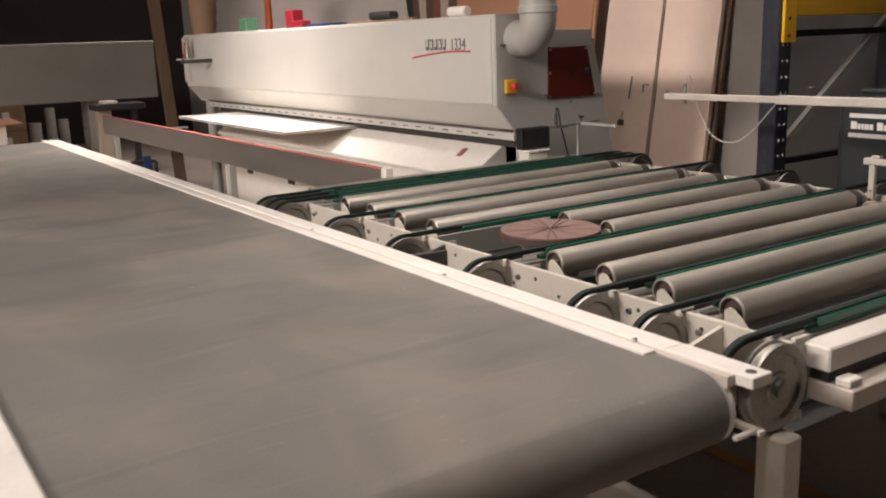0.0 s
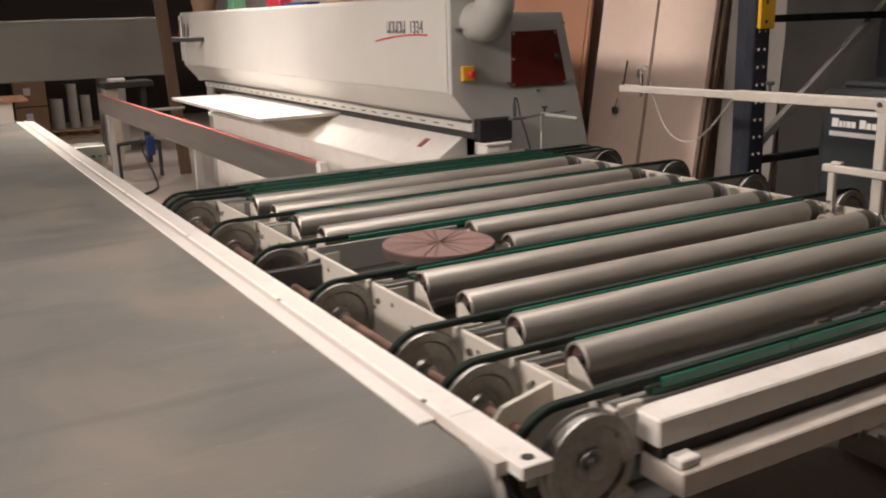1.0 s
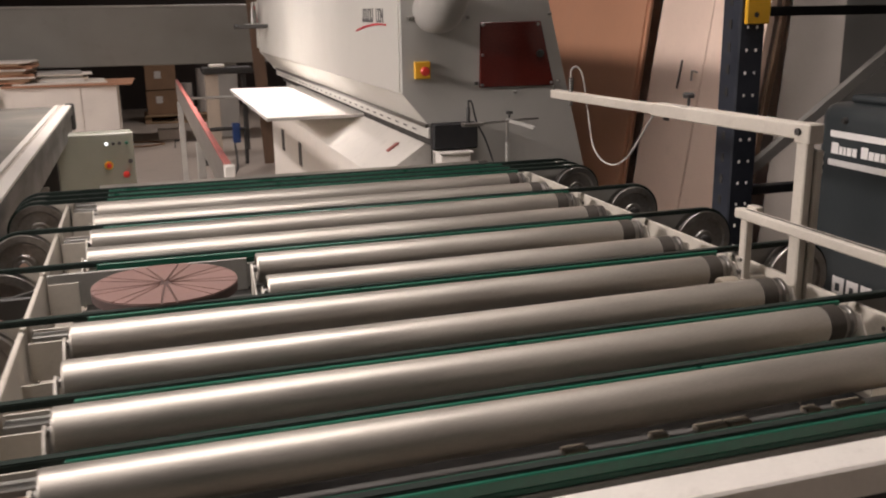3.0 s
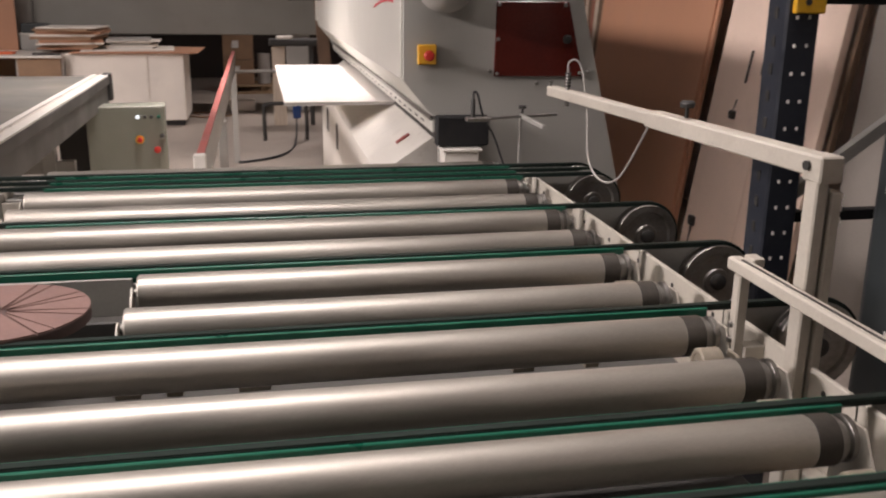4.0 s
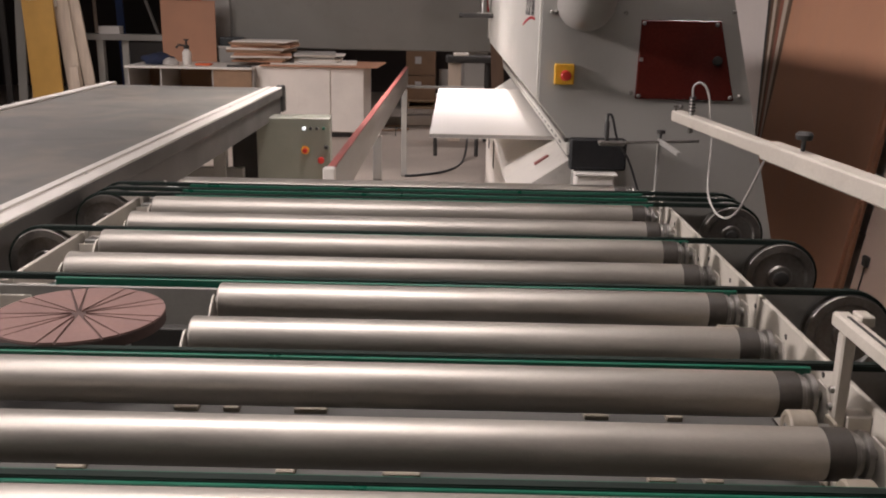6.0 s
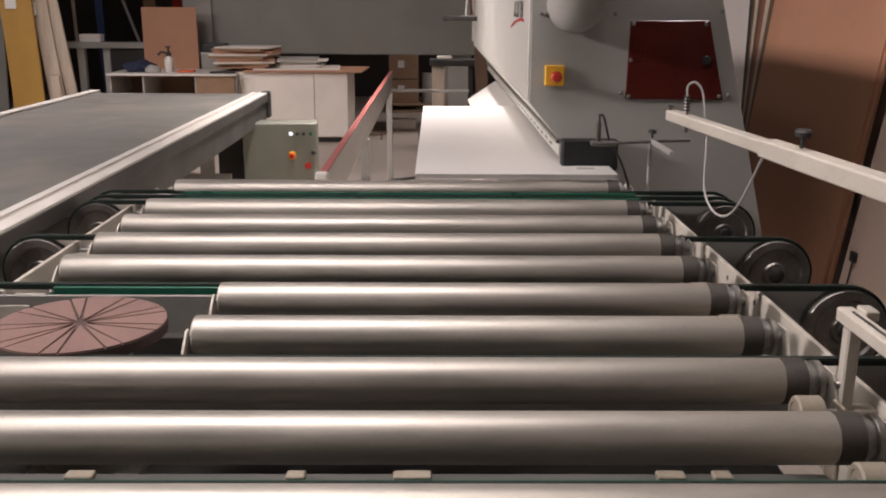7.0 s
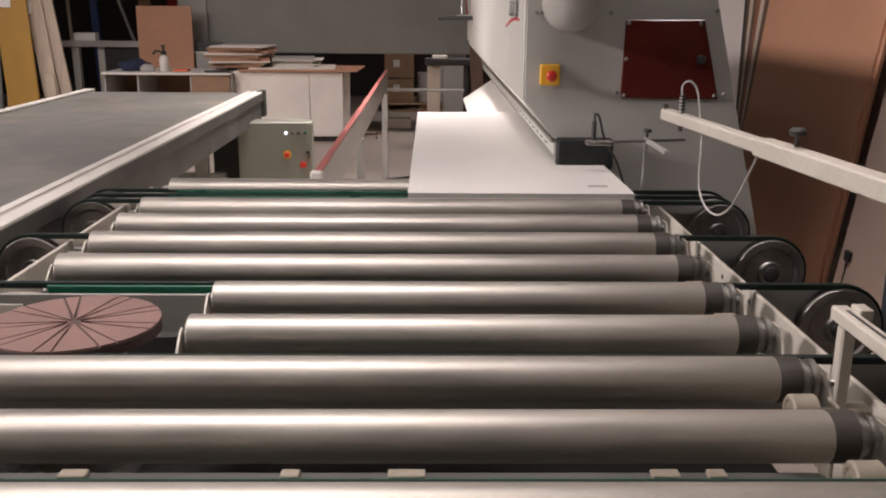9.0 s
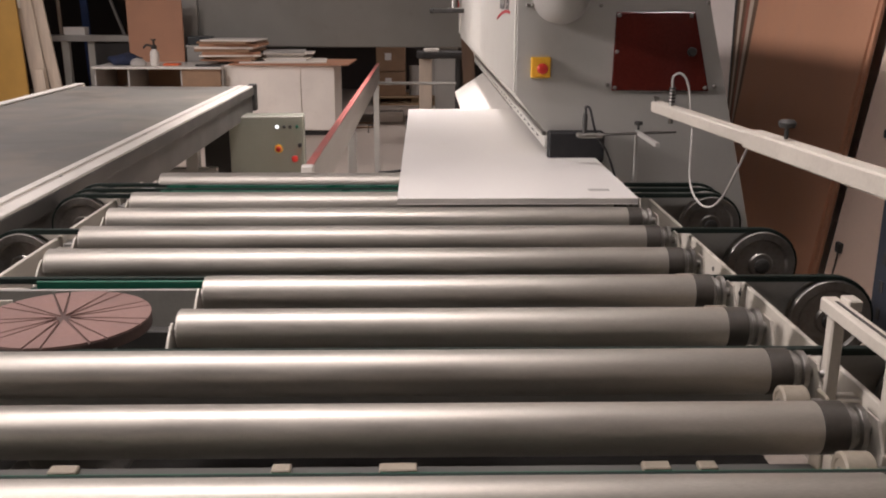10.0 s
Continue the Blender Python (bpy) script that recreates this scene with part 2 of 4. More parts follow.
PINKPALE = mat("pale_pink_board", (0.82, 0.645, 0.53), 0.5, vary=0.05, scale=3, grain=150, dirt=0.2, dirt_col=(0.5, 0.37, 0.29))
YELLOWED = mat("yellowed_white_paint", (0.5, 0.465, 0.4), 0.45, vary=0.07, dirt=0.4, dirt_col=(0.33, 0.28, 0.22), scale=9)
GREYTAN = mat("grey_tan_board", (0.25, 0.225, 0.2), 0.6, vary=0.08, scale=4)
IVORY = mat("dirty_ivory_plastic", (0.25, 0.218, 0.168), 0.5, vary=0.12, scale=12, dirt=0.35, dirt_col=(0.18, 0.15, 0.11))
RUST = mat("rusty_steel", (0.3, 0.19, 0.145), 0.55, 0.6, vary=0.25, scale=25, dirt=0.5, dirt_col=(0.16, 0.09, 0.06))
PLANKTAN = mat("weathered_plank", (0.5, 0.42, 0.33), 0.65, vary=0.15, scale=5, stretch=(6, 6, 0.6), per_piece=0.15)
PALE = mat("pale_panel", (0.85, 0.79, 0.71), 0.6, vary=0.05, scale=3, grain=150, dirt=0.18, dirt_col=(0.45, 0.37, 0.3))
TIMBER = mat("timber", (0.36, 0.25, 0.15), 0.65, vary=0.2, scale=5, stretch=(6, 6, 0.6), per_piece=0.15)
CARD = mat("cardboard", (0.3, 0.19, 0.115), 0.8, vary=0.1, scale=8)
RACKBLUE = mat("rack_blue", (0.022, 0.026, 0.036), 0.45, vary=0.12, scale=10, dirt=0.3, dirt_col=(0.07, 0.07, 0.075))
RACKYELLOW = mat("rack_yellow", (0.72, 0.4, 0.02), 0.45, vary=0.08, scale=10, dirt=0.25, dirt_col=(0.3, 0.17, 0.03))
DARKSTEEL = mat("dark_cabinet_paint", (0.036, 0.035, 0.031), 0.5, vary=0.12, scale=3, dirt=0.3, dirt_col=(0.06, 0.054, 0.048))
POSTBROWN = mat("dark_brown_timber", (0.13, 0.08, 0.05), 0.7, vary=0.2, scale=5, stretch=(6, 6, 0.6))
TEAL = mat("compressor_grey", (0.03, 0.036, 0.038), 0.42, vary=0.08, scale=5)
PRINT = mat("print_white", (0.75, 0.73, 0.7), 0.5, vary=0.03)
INK = mat("print_dark", (0.1, 0.1, 0.1), 0.5, vary=0.05)
INKRED = mat("print_red", (0.55, 0.04, 0.05), 0.45, vary=0.05)
MACHGREY = mat("machine_grey", (0.27, 0.265, 0.24), 0.45, 0.1, vary=0.08, scale=2, dirt=0.2, dirt_col=(0.13, 0.13, 0.12))
# Grey with shade put in: conveyor's right side and bars under the rollers.
SKIRT = mat("shade_darkened_grey", (0.085, 0.083, 0.076), 0.5, vary=0.1, scale=3, dirt=0.3, dirt_col=(0.13, 0.12, 0.1))
PANEL = mat("cabinet_green_grey", (0.23, 0.235, 0.19), 0.45, vary=0.05, scale=6)
CABLE = mat("grey_cable", (0.42, 0.4, 0.37), 0.5, vary=0.1)
BLACKCABLE = mat("black_cable", (0.03, 0.03, 0.032), 0.45, vary=0.1)
BLUE = mat("blue_paint", (0.02, 0.05, 0.16), 0.4, vary=0.1)
NAVY = mat("navy_cloth", (0.02, 0.028, 0.06), 0.9, vary=0.3, scale=15, bump=0.4)
PIPE = mat("grey_plastic_pipe", (0.38, 0.37, 0.34), 0.38, vary=0.05, scale=6)
GREENBOX = mat("green_box", (0.1, 0.25, 0.14), 0.5, vary=0.1)
ORANGE = mat("orange_cloth", (0.7, 0.16, 0.06), 0.7, vary=0.15)
YLINE = mat("floor_line_yellow", (0.5, 0.27, 0.05), 0.6, vary=0.2, scale=6, dirt=0.6, dirt_col=(0.25, 0.2, 0.14))
LAMPLIT = glow("lit_button", (0.9, 0.95, 1.0), 1.1)
TUBE = glow("lamp_tube", (1.0, 0.875, 0.82), 5.0)

# ---------------- setting ----------------


def setting(name, bm, material, label):
    return tagged(part(name, bm, material), label, name.split("_")[0], kind="structure")


FX0, FX1, FY0, FY1, HH = -7.5, 3.75, -7.0, 13.0, 4.6
setting("floor", box(FX0, FX1, FY0, FY1, -0.2, 0.0, 0), FLOOR, "worn grey-brown concrete workshop floor")
setting("wall_north", box(FX0, FX1, FY1, FY1 + 0.2, -0.2, HH, 0), DARKWALL, "far wall of the workshop, darkened for the unlit depth")
setting("wall_south", box(FX0, FX1, FY0 - 0.2, FY0, -0.2, HH, 0), DARKWALL, "unseen wall behind the conveyor, darkened to cut bounced light")
setting("wall_east", box(FX1, FX1 + 0.2, FY0, FY1, -0.2, HH, 0), WALL, "light painted wall behind leaning boards")
setting("wall_west", box(FX0 - 0.2, FX0, FY0, FY1, -0.2, HH, 0), DARKWALL, "unseen side wall of the workshop, darkened to cut bounced light")
setting("ceiling", box(FX0, FX1, FY0, FY1, HH, HH + 0.2, 0), CEIL, "unseen hall ceiling, darkened to cut bounced light")
setting("floor_line", box(0.8, 0.87, -2.6, 0.3, 0.0, 0.004, 0), YLINE, "worn yellow marking line on the floor")


def ceiling_light(x, y, z, power, lx=0.3, ly=1.5, spread=180):
    t = thing("ceiling_light", x, y, z, "unseen hanging strip light with white housing, put in to light the hall", "lamp", "ceiling lights")
    part("housing", box(x - lx / 2 - 0.03, x + lx / 2 + 0.03, y - ly / 2 - 0.03, y + ly / 2 + 0.03, z + 0.03, z + 0.1, 0.01), WHITE, t)
    part("diffuser", box(x - lx / 2, x + lx / 2, y - ly / 2, y + ly / 2, z + 0.005, z + 0.028, 0.004), TUBE, t, "glowing diffuser")
    for dy in (-0.5, 0.5):
        part("suspension_wire", tube([(x, y + dy * ly, z + 0.1), (x, y + dy * ly, HH)], 0.003, 5), DULL, t)
    la = bpy.data.lights.new("strip_lamp", "AREA")
    la.shape, la.size, la.size_y, la.energy, la.color, la.spread = "RECTANGLE", lx, ly, power, (1.0, 0.875, 0.82), radians(spread)
    ob = new("strip_lamp", la)
    ob.matrix_basis = pose(x, y, z)


for lamp_row in LAMPS:
    ceiling_light(*lamp_row)


# No such lamp is known here; added for light on hood front and boards.
def added_floodlight(at, aim, power, w, h, spread):
    m = look(at, aim)
    t = thing("added_floodlight", *at, "unseen wide floodlight, added to light the boards and hood", "lamp")
    part("housing", turned(box(-w / 2 - 0.03, w / 2 + 0.03, -h / 2 - 0.03, h / 2 + 0.03, 0.03, 0.1, 0.01), m), WHITE, t)
    part("diffuser", turned(box(-w / 2, w / 2, -h / 2, h / 2, 0.005, 0.028, 0.004), m), TUBE, t, "glowing diffuser")
    for u in (-0.35, 0.35):
        a = m @ Vector((u * w, 0, 0.09))
        part("bracket", tube([a, (FX0, a.y, a.z + 0.05)], 0.02, 8), DULL, t)
    la = bpy.data.lights.new("flood_lamp", "AREA")
    la.shape, la.size, la.size_y, la.energy, la.color, la.spread = "RECTANGLE", w, h, power, (1.0, 0.875, 0.82), radians(spread)
    new("flood_lamp", la).matrix_basis = m


added_floodlight(*FLOOD)

# ---------------- belt conveyor ----------------
ZB = 0.893


def belt_conveyor():
    t = thing("belt_conveyor", -0.95, 0.87, 0, "wide grey rubber belt conveyor with white side rails", "conveyor")
    x0, x1, y0, y1, r = -1.505, -0.40, -2.09, 3.83, 0.075
    prof = []
    for k in range(33):
        a = math.pi / 2 + math.pi * k / 32
        prof.append((y0 + r * math.cos(a), ZB - r + r * math.sin(a)))
    for k in range(13):
        a = -math.pi / 2 + math.pi * k / 12
        prof.append((y1 + r * math.cos(a), ZB - r + r * math.sin(a)))
    part("belt", prism(prof, "x", x0, x1), BELT, t, "dusty grey rubber belt, ribbed at its turning end", True)
    rb = bmesh.new()
    for k in range(38):
        a = math.pi / 2 + math.pi * (0.16 + 0.60 * k / 37)
        c = (y0 + (r - 0.0007) * math.cos(a), ZB - r + (r - 0.0007) * math.sin(a))
        lathe([(x0 + 0.01, 0.0012), (x1 - 0.01, 0.0012)], "x", (0, *c), 5, rb)
    part("rib", rb, BELT, t)["kind"] = "stuff"
    for y in (y0, y1):
        for xa, xb in ((x0 - 0.02, x0 - 0.004), (x1 + 0.004, x1 + 0.02)):
            part("roller_end", lathe([(xa, 0.02), (xa, r - 0.008), (xa + 0.004, r - 0.002), (xb, r - 0.002), (xb, 0.02)], "x", (0, y, ZB - r), 28), WHITE, t, "white roller end disc", True)
        part("end_roller", lathe([(x0, r - 0.004), (x1, r - 0.004)], "x", (0, y, ZB - r), 24), DULL, t, "", True)
    # right rail: flat cap on a grooved profile
    part("side_rail", box(-0.372, -0.315, -1.98, 3.92, 0.852, 0.897, 0.003), WHITE, t, "white painted side rail with worn edges")
    part("rail_end", box(-0.372, -0.315, -2.19, -1.9802, 0.874, 0.897, 0.002), WHITE, t, "thin rail end with a bolt hole")
    part("end_flange", box(-0.370, -0.364, -2.12, -1.985, 0.80, 0.873, 0.002), WHITE, t)
    part("rail_groove", box(-0.392, -0.372, -2.15, 3.9, 0.87, 0.8925, 0), RAILTAN, t)
    part("rail_cap", box(-0.425, -0.392, -1.975, 3.9, 0.888, 0.8985, 0.002), WHITE, t)
    # The rail's right face gets its shade from this darker grey.
    part("rail_lip", box(-0.318, -0.3105, -2.1, 3.92, 0.835, 0.888, 0.002), SKIRT, t, "side face of the rail, greyed for its shade")
    part("side_skirt", box(-0.40, -0.325, -1.95, 3.86, 0.70, 0.849, 0.003), SKIRT, t, "grey side beam, darkened for its shade")
    part("side_rail", box(-1.575, -1.51, -2.19, 3.95, 0.85, 0.905, 0.004), WHITE, t)
    part("side_skirt", box(-1.57, -1.52, -1.95, 3.86, 0.70, 0.847, 0.003), MACHGREY, t)
    part("rail_hole", lathe([(0.8965, 0.011), (0.8978, 0.011)], "z", (-0.345, -2.165, 0), 14), DARK, t)
    part("rail_hole", lathe([(-0.3158, 0.006), (-0.3145, 0.006)], "x", (0, -2.14, 0.885), 14), DARK, t)
    for y in (-1.9, -1.2, -0.4, 0.5, 1.5, 2.6):
        part("screw", lathe([(0.897, 0.006), (0.8995, 0.0045)], "z", (-0.375, y, 0), 10), DULL, t)
    part("end_bracket", box(-0.40, -0.33, -2.182, -2.17, 0.778, 0.787, 0.002), WHITE, t)
    part("end_bracket", box(-0.345, -0.325, -2.19, -1.95, 0.775, 0.785, 0.002), WHITE, t)
    part("end_plate", box(-0.36, -0.335, -2.02, -1.95, 0.72, 0.85, 0.003), DARK, t)
    part("end_cover", box(-0.36, -0.30, 3.86, 3.94, 0.72, 0.905, 0.012, seg=2), DARKSTEEL, t, "dark grey moulded end cover")
    for y in (-1.2, 3.25):
        for x in (-0.42 if y < 0 else -0.61, -1.5):
            part("leg", box(x - 0.04, x + 0.04, y - 0.04, y + 0.04, 0.0, 0.70, 0.005), MACHGREY, t)
            part("foot", lathe([(0, 0.06), (0.01, 0.06), (0.02, 0.02), (0.03, 0.02)], "z", (x, y, 0), 16), DULL, t)
        part("cross_beam", box(-1.46, -0.46, y - 0.03, y + 0.03, 0.35, 0.43, 0.004), MACHGREY, t)
    part("return_tray", box(-1.45, -0.45, -1.7, 3.5, 0.64, 0.66, 0.003), MACHGREY, t)


belt_conveyor()

# ---------------- transfer table ----------------
ROLLER_Y = [0.39, 0.075, -0.137, -0.348, -0.566, -0.785, -0.998, -1.211, -1.42, -1.63, -1.842]
BELT_Y = [0.36, 0.275, 0.19, -0.26, -0.695, -1.128, -1.568, -1.788, -2.036]
PULLEY_Z, PULLEY_R, LEFT_X, RIGHT_X = 0.799, 0.093, -0.192, 1.782
ROLLER_R, LOW_Z = 0.0385, 0.868


def transfer_table():
    t = thing("transfer_table", 0.78, -0.9, 0, "cream steel transfer table with green cross belts", "conveyor")
    for name, xa, xb in (("side_beam", -0.105, -0.094), ("side_beam", 1.590, 1.600)):
        part(name, box(xa, xb, -2.08, 0.5, 0.70, 0.878, 0.002), CREAM, t, "cream painted side plate with bolt holes")
    part("beam_flange", box(-0.10, -0.055, -2.08, 0.5, 0.70, 0.715, 0.002), CREAM, t)
    part("beam_flange", box(1.555, 1.60, -2.08, 0.5, 0.70, 0.715, 0.002), CREAM, t)
    part("front_beam", box(-0.055, 1.70, -2.136, -2.068, 0.815, 0.868, 0.004), WHITE, t, "white front beam")
    # Tan in place of white carries the shade on the lower beam.
    part("front_beam", box(-0.045, 1.75, -2.185, -2.08, 0.742, 0.788, 0.003), RAILTAN, t, "lower front beam, toned down to tan for its shade")
    # Dark strip painted in for the shade between the two front beams.
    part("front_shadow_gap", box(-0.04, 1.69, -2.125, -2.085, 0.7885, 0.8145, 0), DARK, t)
    part("foot_block", box(-0.04, 0.005, -2.175, -2.14, 0.7885, 0.806, 0.003), WHITE, t)
    part("back_beam", box(-0.09, 1.62, 0.44, 0.50, 0.76, 0.868, 0.003), WHITE, t)
    for x in (-0.16, 1.66):
        for y in (-2.1, 0.4):
            part("leg", box(x - 0.03, x + 0.03, y - 0.035, y + 0.035, 0.02, 0.70, 0.005), CREAM, t)
            part("foot_plate", box(x - 0.08, x + 0.08, y - 0.08, y + 0.08, 0.0, 0.02, 0.003), DULL, t)
    part("side_stretcher", box(-0.12, -0.08, -2.05, 0.36, 0.28, 0.36, 0.004), CREAM, t)
    part("side_stretcher", box(1.64, 1.68, -2.05, 0.36, 0.28, 0.36, 0.004), CREAM, t)
    # Added dark sheet, so the space below the rollers reads as shaded.
    part("under_tray", box(-0.05, 1.55, -2.0, 0.42, 0.60, 0.612, 0), DARK, t, "dark sheet added for the shade under the rollers")
    for y in (-0.47, -0.91, -1.75):
        part("cross_member", box(-0.08, 1.58, y - 0.025, y + 0.025, 0.63, 0.70, 0.003), SKIRT, t)
    # lifting rails with pale tabs, seen between the rollers
    for y, tabs in ((-1.085, (0.40, 0.49, 0.62, 1.15, 1.30)), (-1.315, (0.28, 0.63, 0.80, 1.22, 1.31)), (-1.785, (0.80, 0.97, 1.06, 1.125, 1.29, 1.36))):
        part("lifting_rail", box(0.05, 1.50, y - 0.02, y + 0.02, 0.735, 0.765, 0.002), SKIRT, t)
        for n, xa in enumerate(tabs):
            part("lifting_tab", box(xa, xa + (0.045, 0.03, 0.06)[n % 3], y - 0.012, y + 0.012, 0.765, 0.776, 0.002), IVORY, t)
    # bolt holes and bolts on the side plates
    k = 0
    for y in [0.42 - 0.0985 * n for n in range(25)]:
        k += 1
        for xs, xe in ((-0.1062, -0.1048), (1.5888, 1.5902)):
            part("bolt_hole", lathe([(xs, 0.006), (xe, 0.006)], "x", (0, y, 0.848 - 0.03 * (k % 2)), 8), DARK, t)
    # pulleys with their shafts
    for i, y in enumerate(BELT_Y):
        for x in (LEFT_X, RIGHT_X):
            w, R = 0.018, PULLEY_R
            by = y
            if i == 8 and x < 0:
                x, y = x + 0.028, y - 0.045
            p = part("pulley", lathe([(-w, 0.018), (-w, 0.03), (-w + 0.006, 0.034), (-w + 0.006, R * 0.72), (-w, R * 0.78), (-w, R - 0.002), (-w + 0.003, R), (-0.009, R), (-0.006, R - 0.006), (0.006, R - 0.006), (0.009, R), (w - 0.003, R), (w, R - 0.002),
                                       (w, R * 0.78), (w - 0.006, R * 0.72), (w - 0.006, 0.034), (w, 0.03), (w, 0.018)], "y", (x, y, PULLEY_Z), 44), DULL, t, "dished steel pulley", True)
            part("hub", lathe([(-0.03, 0.004), (-0.03, 0.017), (-0.028, 0.02), (0.028, 0.02), (0.03, 0.017), (0.03, 0.004)], "y", (x, y, PULLEY_Z), 20), DARK if x > 0 else DULL, p, "", True)
            y = by
        # belt loop
        loop_out, loop_in = [], []
        for R, acc in ((PULLEY_R + 0.006, loop_out), (PULLEY_R - 0.004, loop_in)):
            for n in range(17):
                a = math.pi / 2 + math.pi * n / 16
                acc.append((LEFT_X + R * math.cos(a), PULLEY_Z + R * math.sin(a)))
            for n in range(17):
                a = -math.pi / 2 + math.pi * n / 16
                acc.append((RIGHT_X + R * math.cos(a), PULLEY_Z + R * math.sin(a)))
        def ring(profile_out, profile_in, hw):
            b = bmesh.new()
            rows = [[b.verts.new((x, y + s * hw, z)) for x, z in pr] for pr, s in ((profile_out, -1), (profile_out, 1), (profile_in, 1), (profile_in, -1))]
            n = len(profile_out)
            for r0, r1 in zip(rows, rows[1:] + rows[:1]):
                for q in range(n):
                    b.faces.new((r0[q], r0[(q + 1) % n], r1[(q + 1) % n], r1[q]))
            bmesh.ops.recalc_face_normals(b, faces=b.faces)
            return b
        be = part("belt", ring(loop_out, loop_in, 0.009), BELTTOP, t, "black-green drive belt", True)
        cap_out = []
        for R, acc in ((PULLEY_R + 0.0085, cap_out),):
            for n in range(17):
                a = math.pi / 2 + math.pi * n / 16
                acc.append((LEFT_X + R * math.cos(a), PULLEY_Z + R * math.sin(a)))
            for n in range(17):
                a = -math.pi / 2 + math.pi * n / 16
                acc.append((RIGHT_X + R * math.cos(a), PULLEY_Z + R * math.sin(a)))
        part("belt_cover", ring(cap_out, [(x, z) for x, z in loop_out], 0.0075), BELTTOP, be, "worn black belt surface", True)
        part("green_edge", box(0.03, 1.53, y - 0.0165, y - 0.0092, 0.8775, 0.8965, 0.0015), GREEN, t, "bright green guide edge")
        part("green_edge", box(0.03, 1.53, y + 0.0092, y + 0.0135, 0.884, 0.8985, 0.001), GREEN, t, "bright green guide edge")
        for dy in (-0.052, 0.058):
            part("bolt", lathe([(-0.113, 0.004), (-0.112, 0.0085), (-0.1055, 0.0085)], "x", (0, y + dy, 0.84), 6), DULL, t)
        part("belt_guide", box(0.01, 1.53, y - 0.014, y + 0.0105, 0.866, 0.877, 0.002), DKGREEN, t, "dark green plastic slide strip")
        part("guide_rail", box(-0.08, 1.54, y - 0.016, y + 0.016, 0.80, 0.8655, 0.002), MACHGREY, t, "grey steel guide rail")
        part("pulley_plate", prism([(-0.085, 0.74), (-0.085, 0.882), (-0.205, 0.882), (-0.235, 0.85), (-0.235, 0.74)], "y", y + 0.026, y + 0.031), CREAM, t, "cream pulley side plate")
        part("pulley_plate", prism([(1.59, 0.74), (1.59, 0.884), (1.76, 0.884), (1.80, 0.85), (1.80, 0.74)], "y", y + 0.026, y + 0.031), MACHGREY, t, "grey pulley side plate")
        for dy in (-0.04, 0.045):
            part("tie_plate", box(-0.085, -0.015, y + dy - 0.002, y + dy + 0.002, 0.78, 0.862, 0.001), CREAM, t)
    part("shaft", lathe([(-2.03, 0.0135), (0.40, 0.0135)], "y", (LEFT_X, 0, PULLEY_Z), 16), RUST, t, "rusty steel drive shaft", True)
    # bearing brackets outside the left plate
    for y in (-0.80, -1.90):
        part("bearing_bracket", prism([(-0.10, 0.872), (-0.10, 0.78), (-0.24, 0.78), (-0.24, 0.815), (-0.215, 0.845)], "y", y - 0.006, y + 0.006, 0.001), CREAM if y < -1 else DARKSTEEL, t)
    part("bearing_cover", box(-0.27, -0.10, -0.815, -0.79, 0.79, 0.858, 0.004), DARKSTEEL, t, "dark grey bearing cover")
    part("corner_bracket", box(-0.085, -0.035, -2.075, -2.062, 0.79, 0.88, 0.002), CREAM, t)


transfer_table()


def roller_bank():
    t = thing("roller_bank", 0.78, -0.9, LOW_Z, "bank of brushed steel rollers that lifts between the belts", "roller")
    for i, y in enumerate(ROLLER_Y):
        xa = 0.413 if i in (5, 6) else 0.0
        R, z = ROLLER_R, LOW_Z
        ro = part("roller", lathe([(xa + 0.022, 0.008), (xa + 0.022, R - 0.006), (xa, R - 0.006), (xa, R - 0.003), (xa + 0.003, R), (1.44, R), (1.442, R - 0.001)], "x", (0, y, z), 56), STEEL, t, "brushed steel roller", True)
        # The open roller end's inner shade is drawn as a dark disc.
        part("end_cap", lathe([(xa + 0.014, 0.009), (xa + 0.014, R - 0.0065), (xa + 0.020, R - 0.0065)], "x", (0, y, z), 32), DARKPAD, ro, "dark disc for the shaded hollow of the roller end", True)
        part("end_ring", lathe([(1.441, R - 0.001), (1.442, R + 0.0003), (1.478, R + 0.0003), (1.480, R - 0.002), (1.480, 0.02)], "x", (0, y, z), 48), COLLAR, ro, "dark rubber end ring", True)
        part("drive_groove", lathe([(1.480, R - 0.003), (1.486, R - 0.003), (1.489, R - 0.009), (1.495, R - 0.009), (1.498, R - 0.003), (1.506, R - 0.003), (1.508, 0.02)], "x", (0, y, z), 40), DULL, ro, "", True)
        part("axle", lathe([(xa - 0.012, 0.009), (1.524, 0.009)], "x", (0, y, z), 12), DULL, ro)
        # end plates that carry the roller
        part("end_plate", prism([(y - 0.088, z - 0.10), (y + 0.008, z - 0.10), (y + 0.008, z + 0.006), (y - 0.006, z + 0.015), (y - 0.018, z + 0.012), (y - 0.04, z - 0.004), (y - 0.088, z - 0.055)], "x", xa - 0.014, xa - 0.010), CREAM, ro, "cream steel end plate")
        if i in (7, 8, 9):
            part("bracket_web", box(-0.088, xa - 0.0145, y - 0.088, y - 0.084, z - 0.10, z - 0.045, 0.001), CREAM, ro)
        if i == 10:
            part("bracket_side", box(-0.088, -0.084, y - 0.088, y + 0.03, z - 0.10, z + 0.008, 0.001), CREAM, ro)
            part("bracket_floor", box(-0.084, -0.0145, y - 0.088, y + 0.03, z - 0.10, z - 0.095, 0.001), CREAM, ro)
            part("bracket_web", box(-0.084, -0.0145, y + 0.026, y + 0.03, z - 0.095, z - 0.01, 0.001), RUST, ro, "rust-stained bracket web")
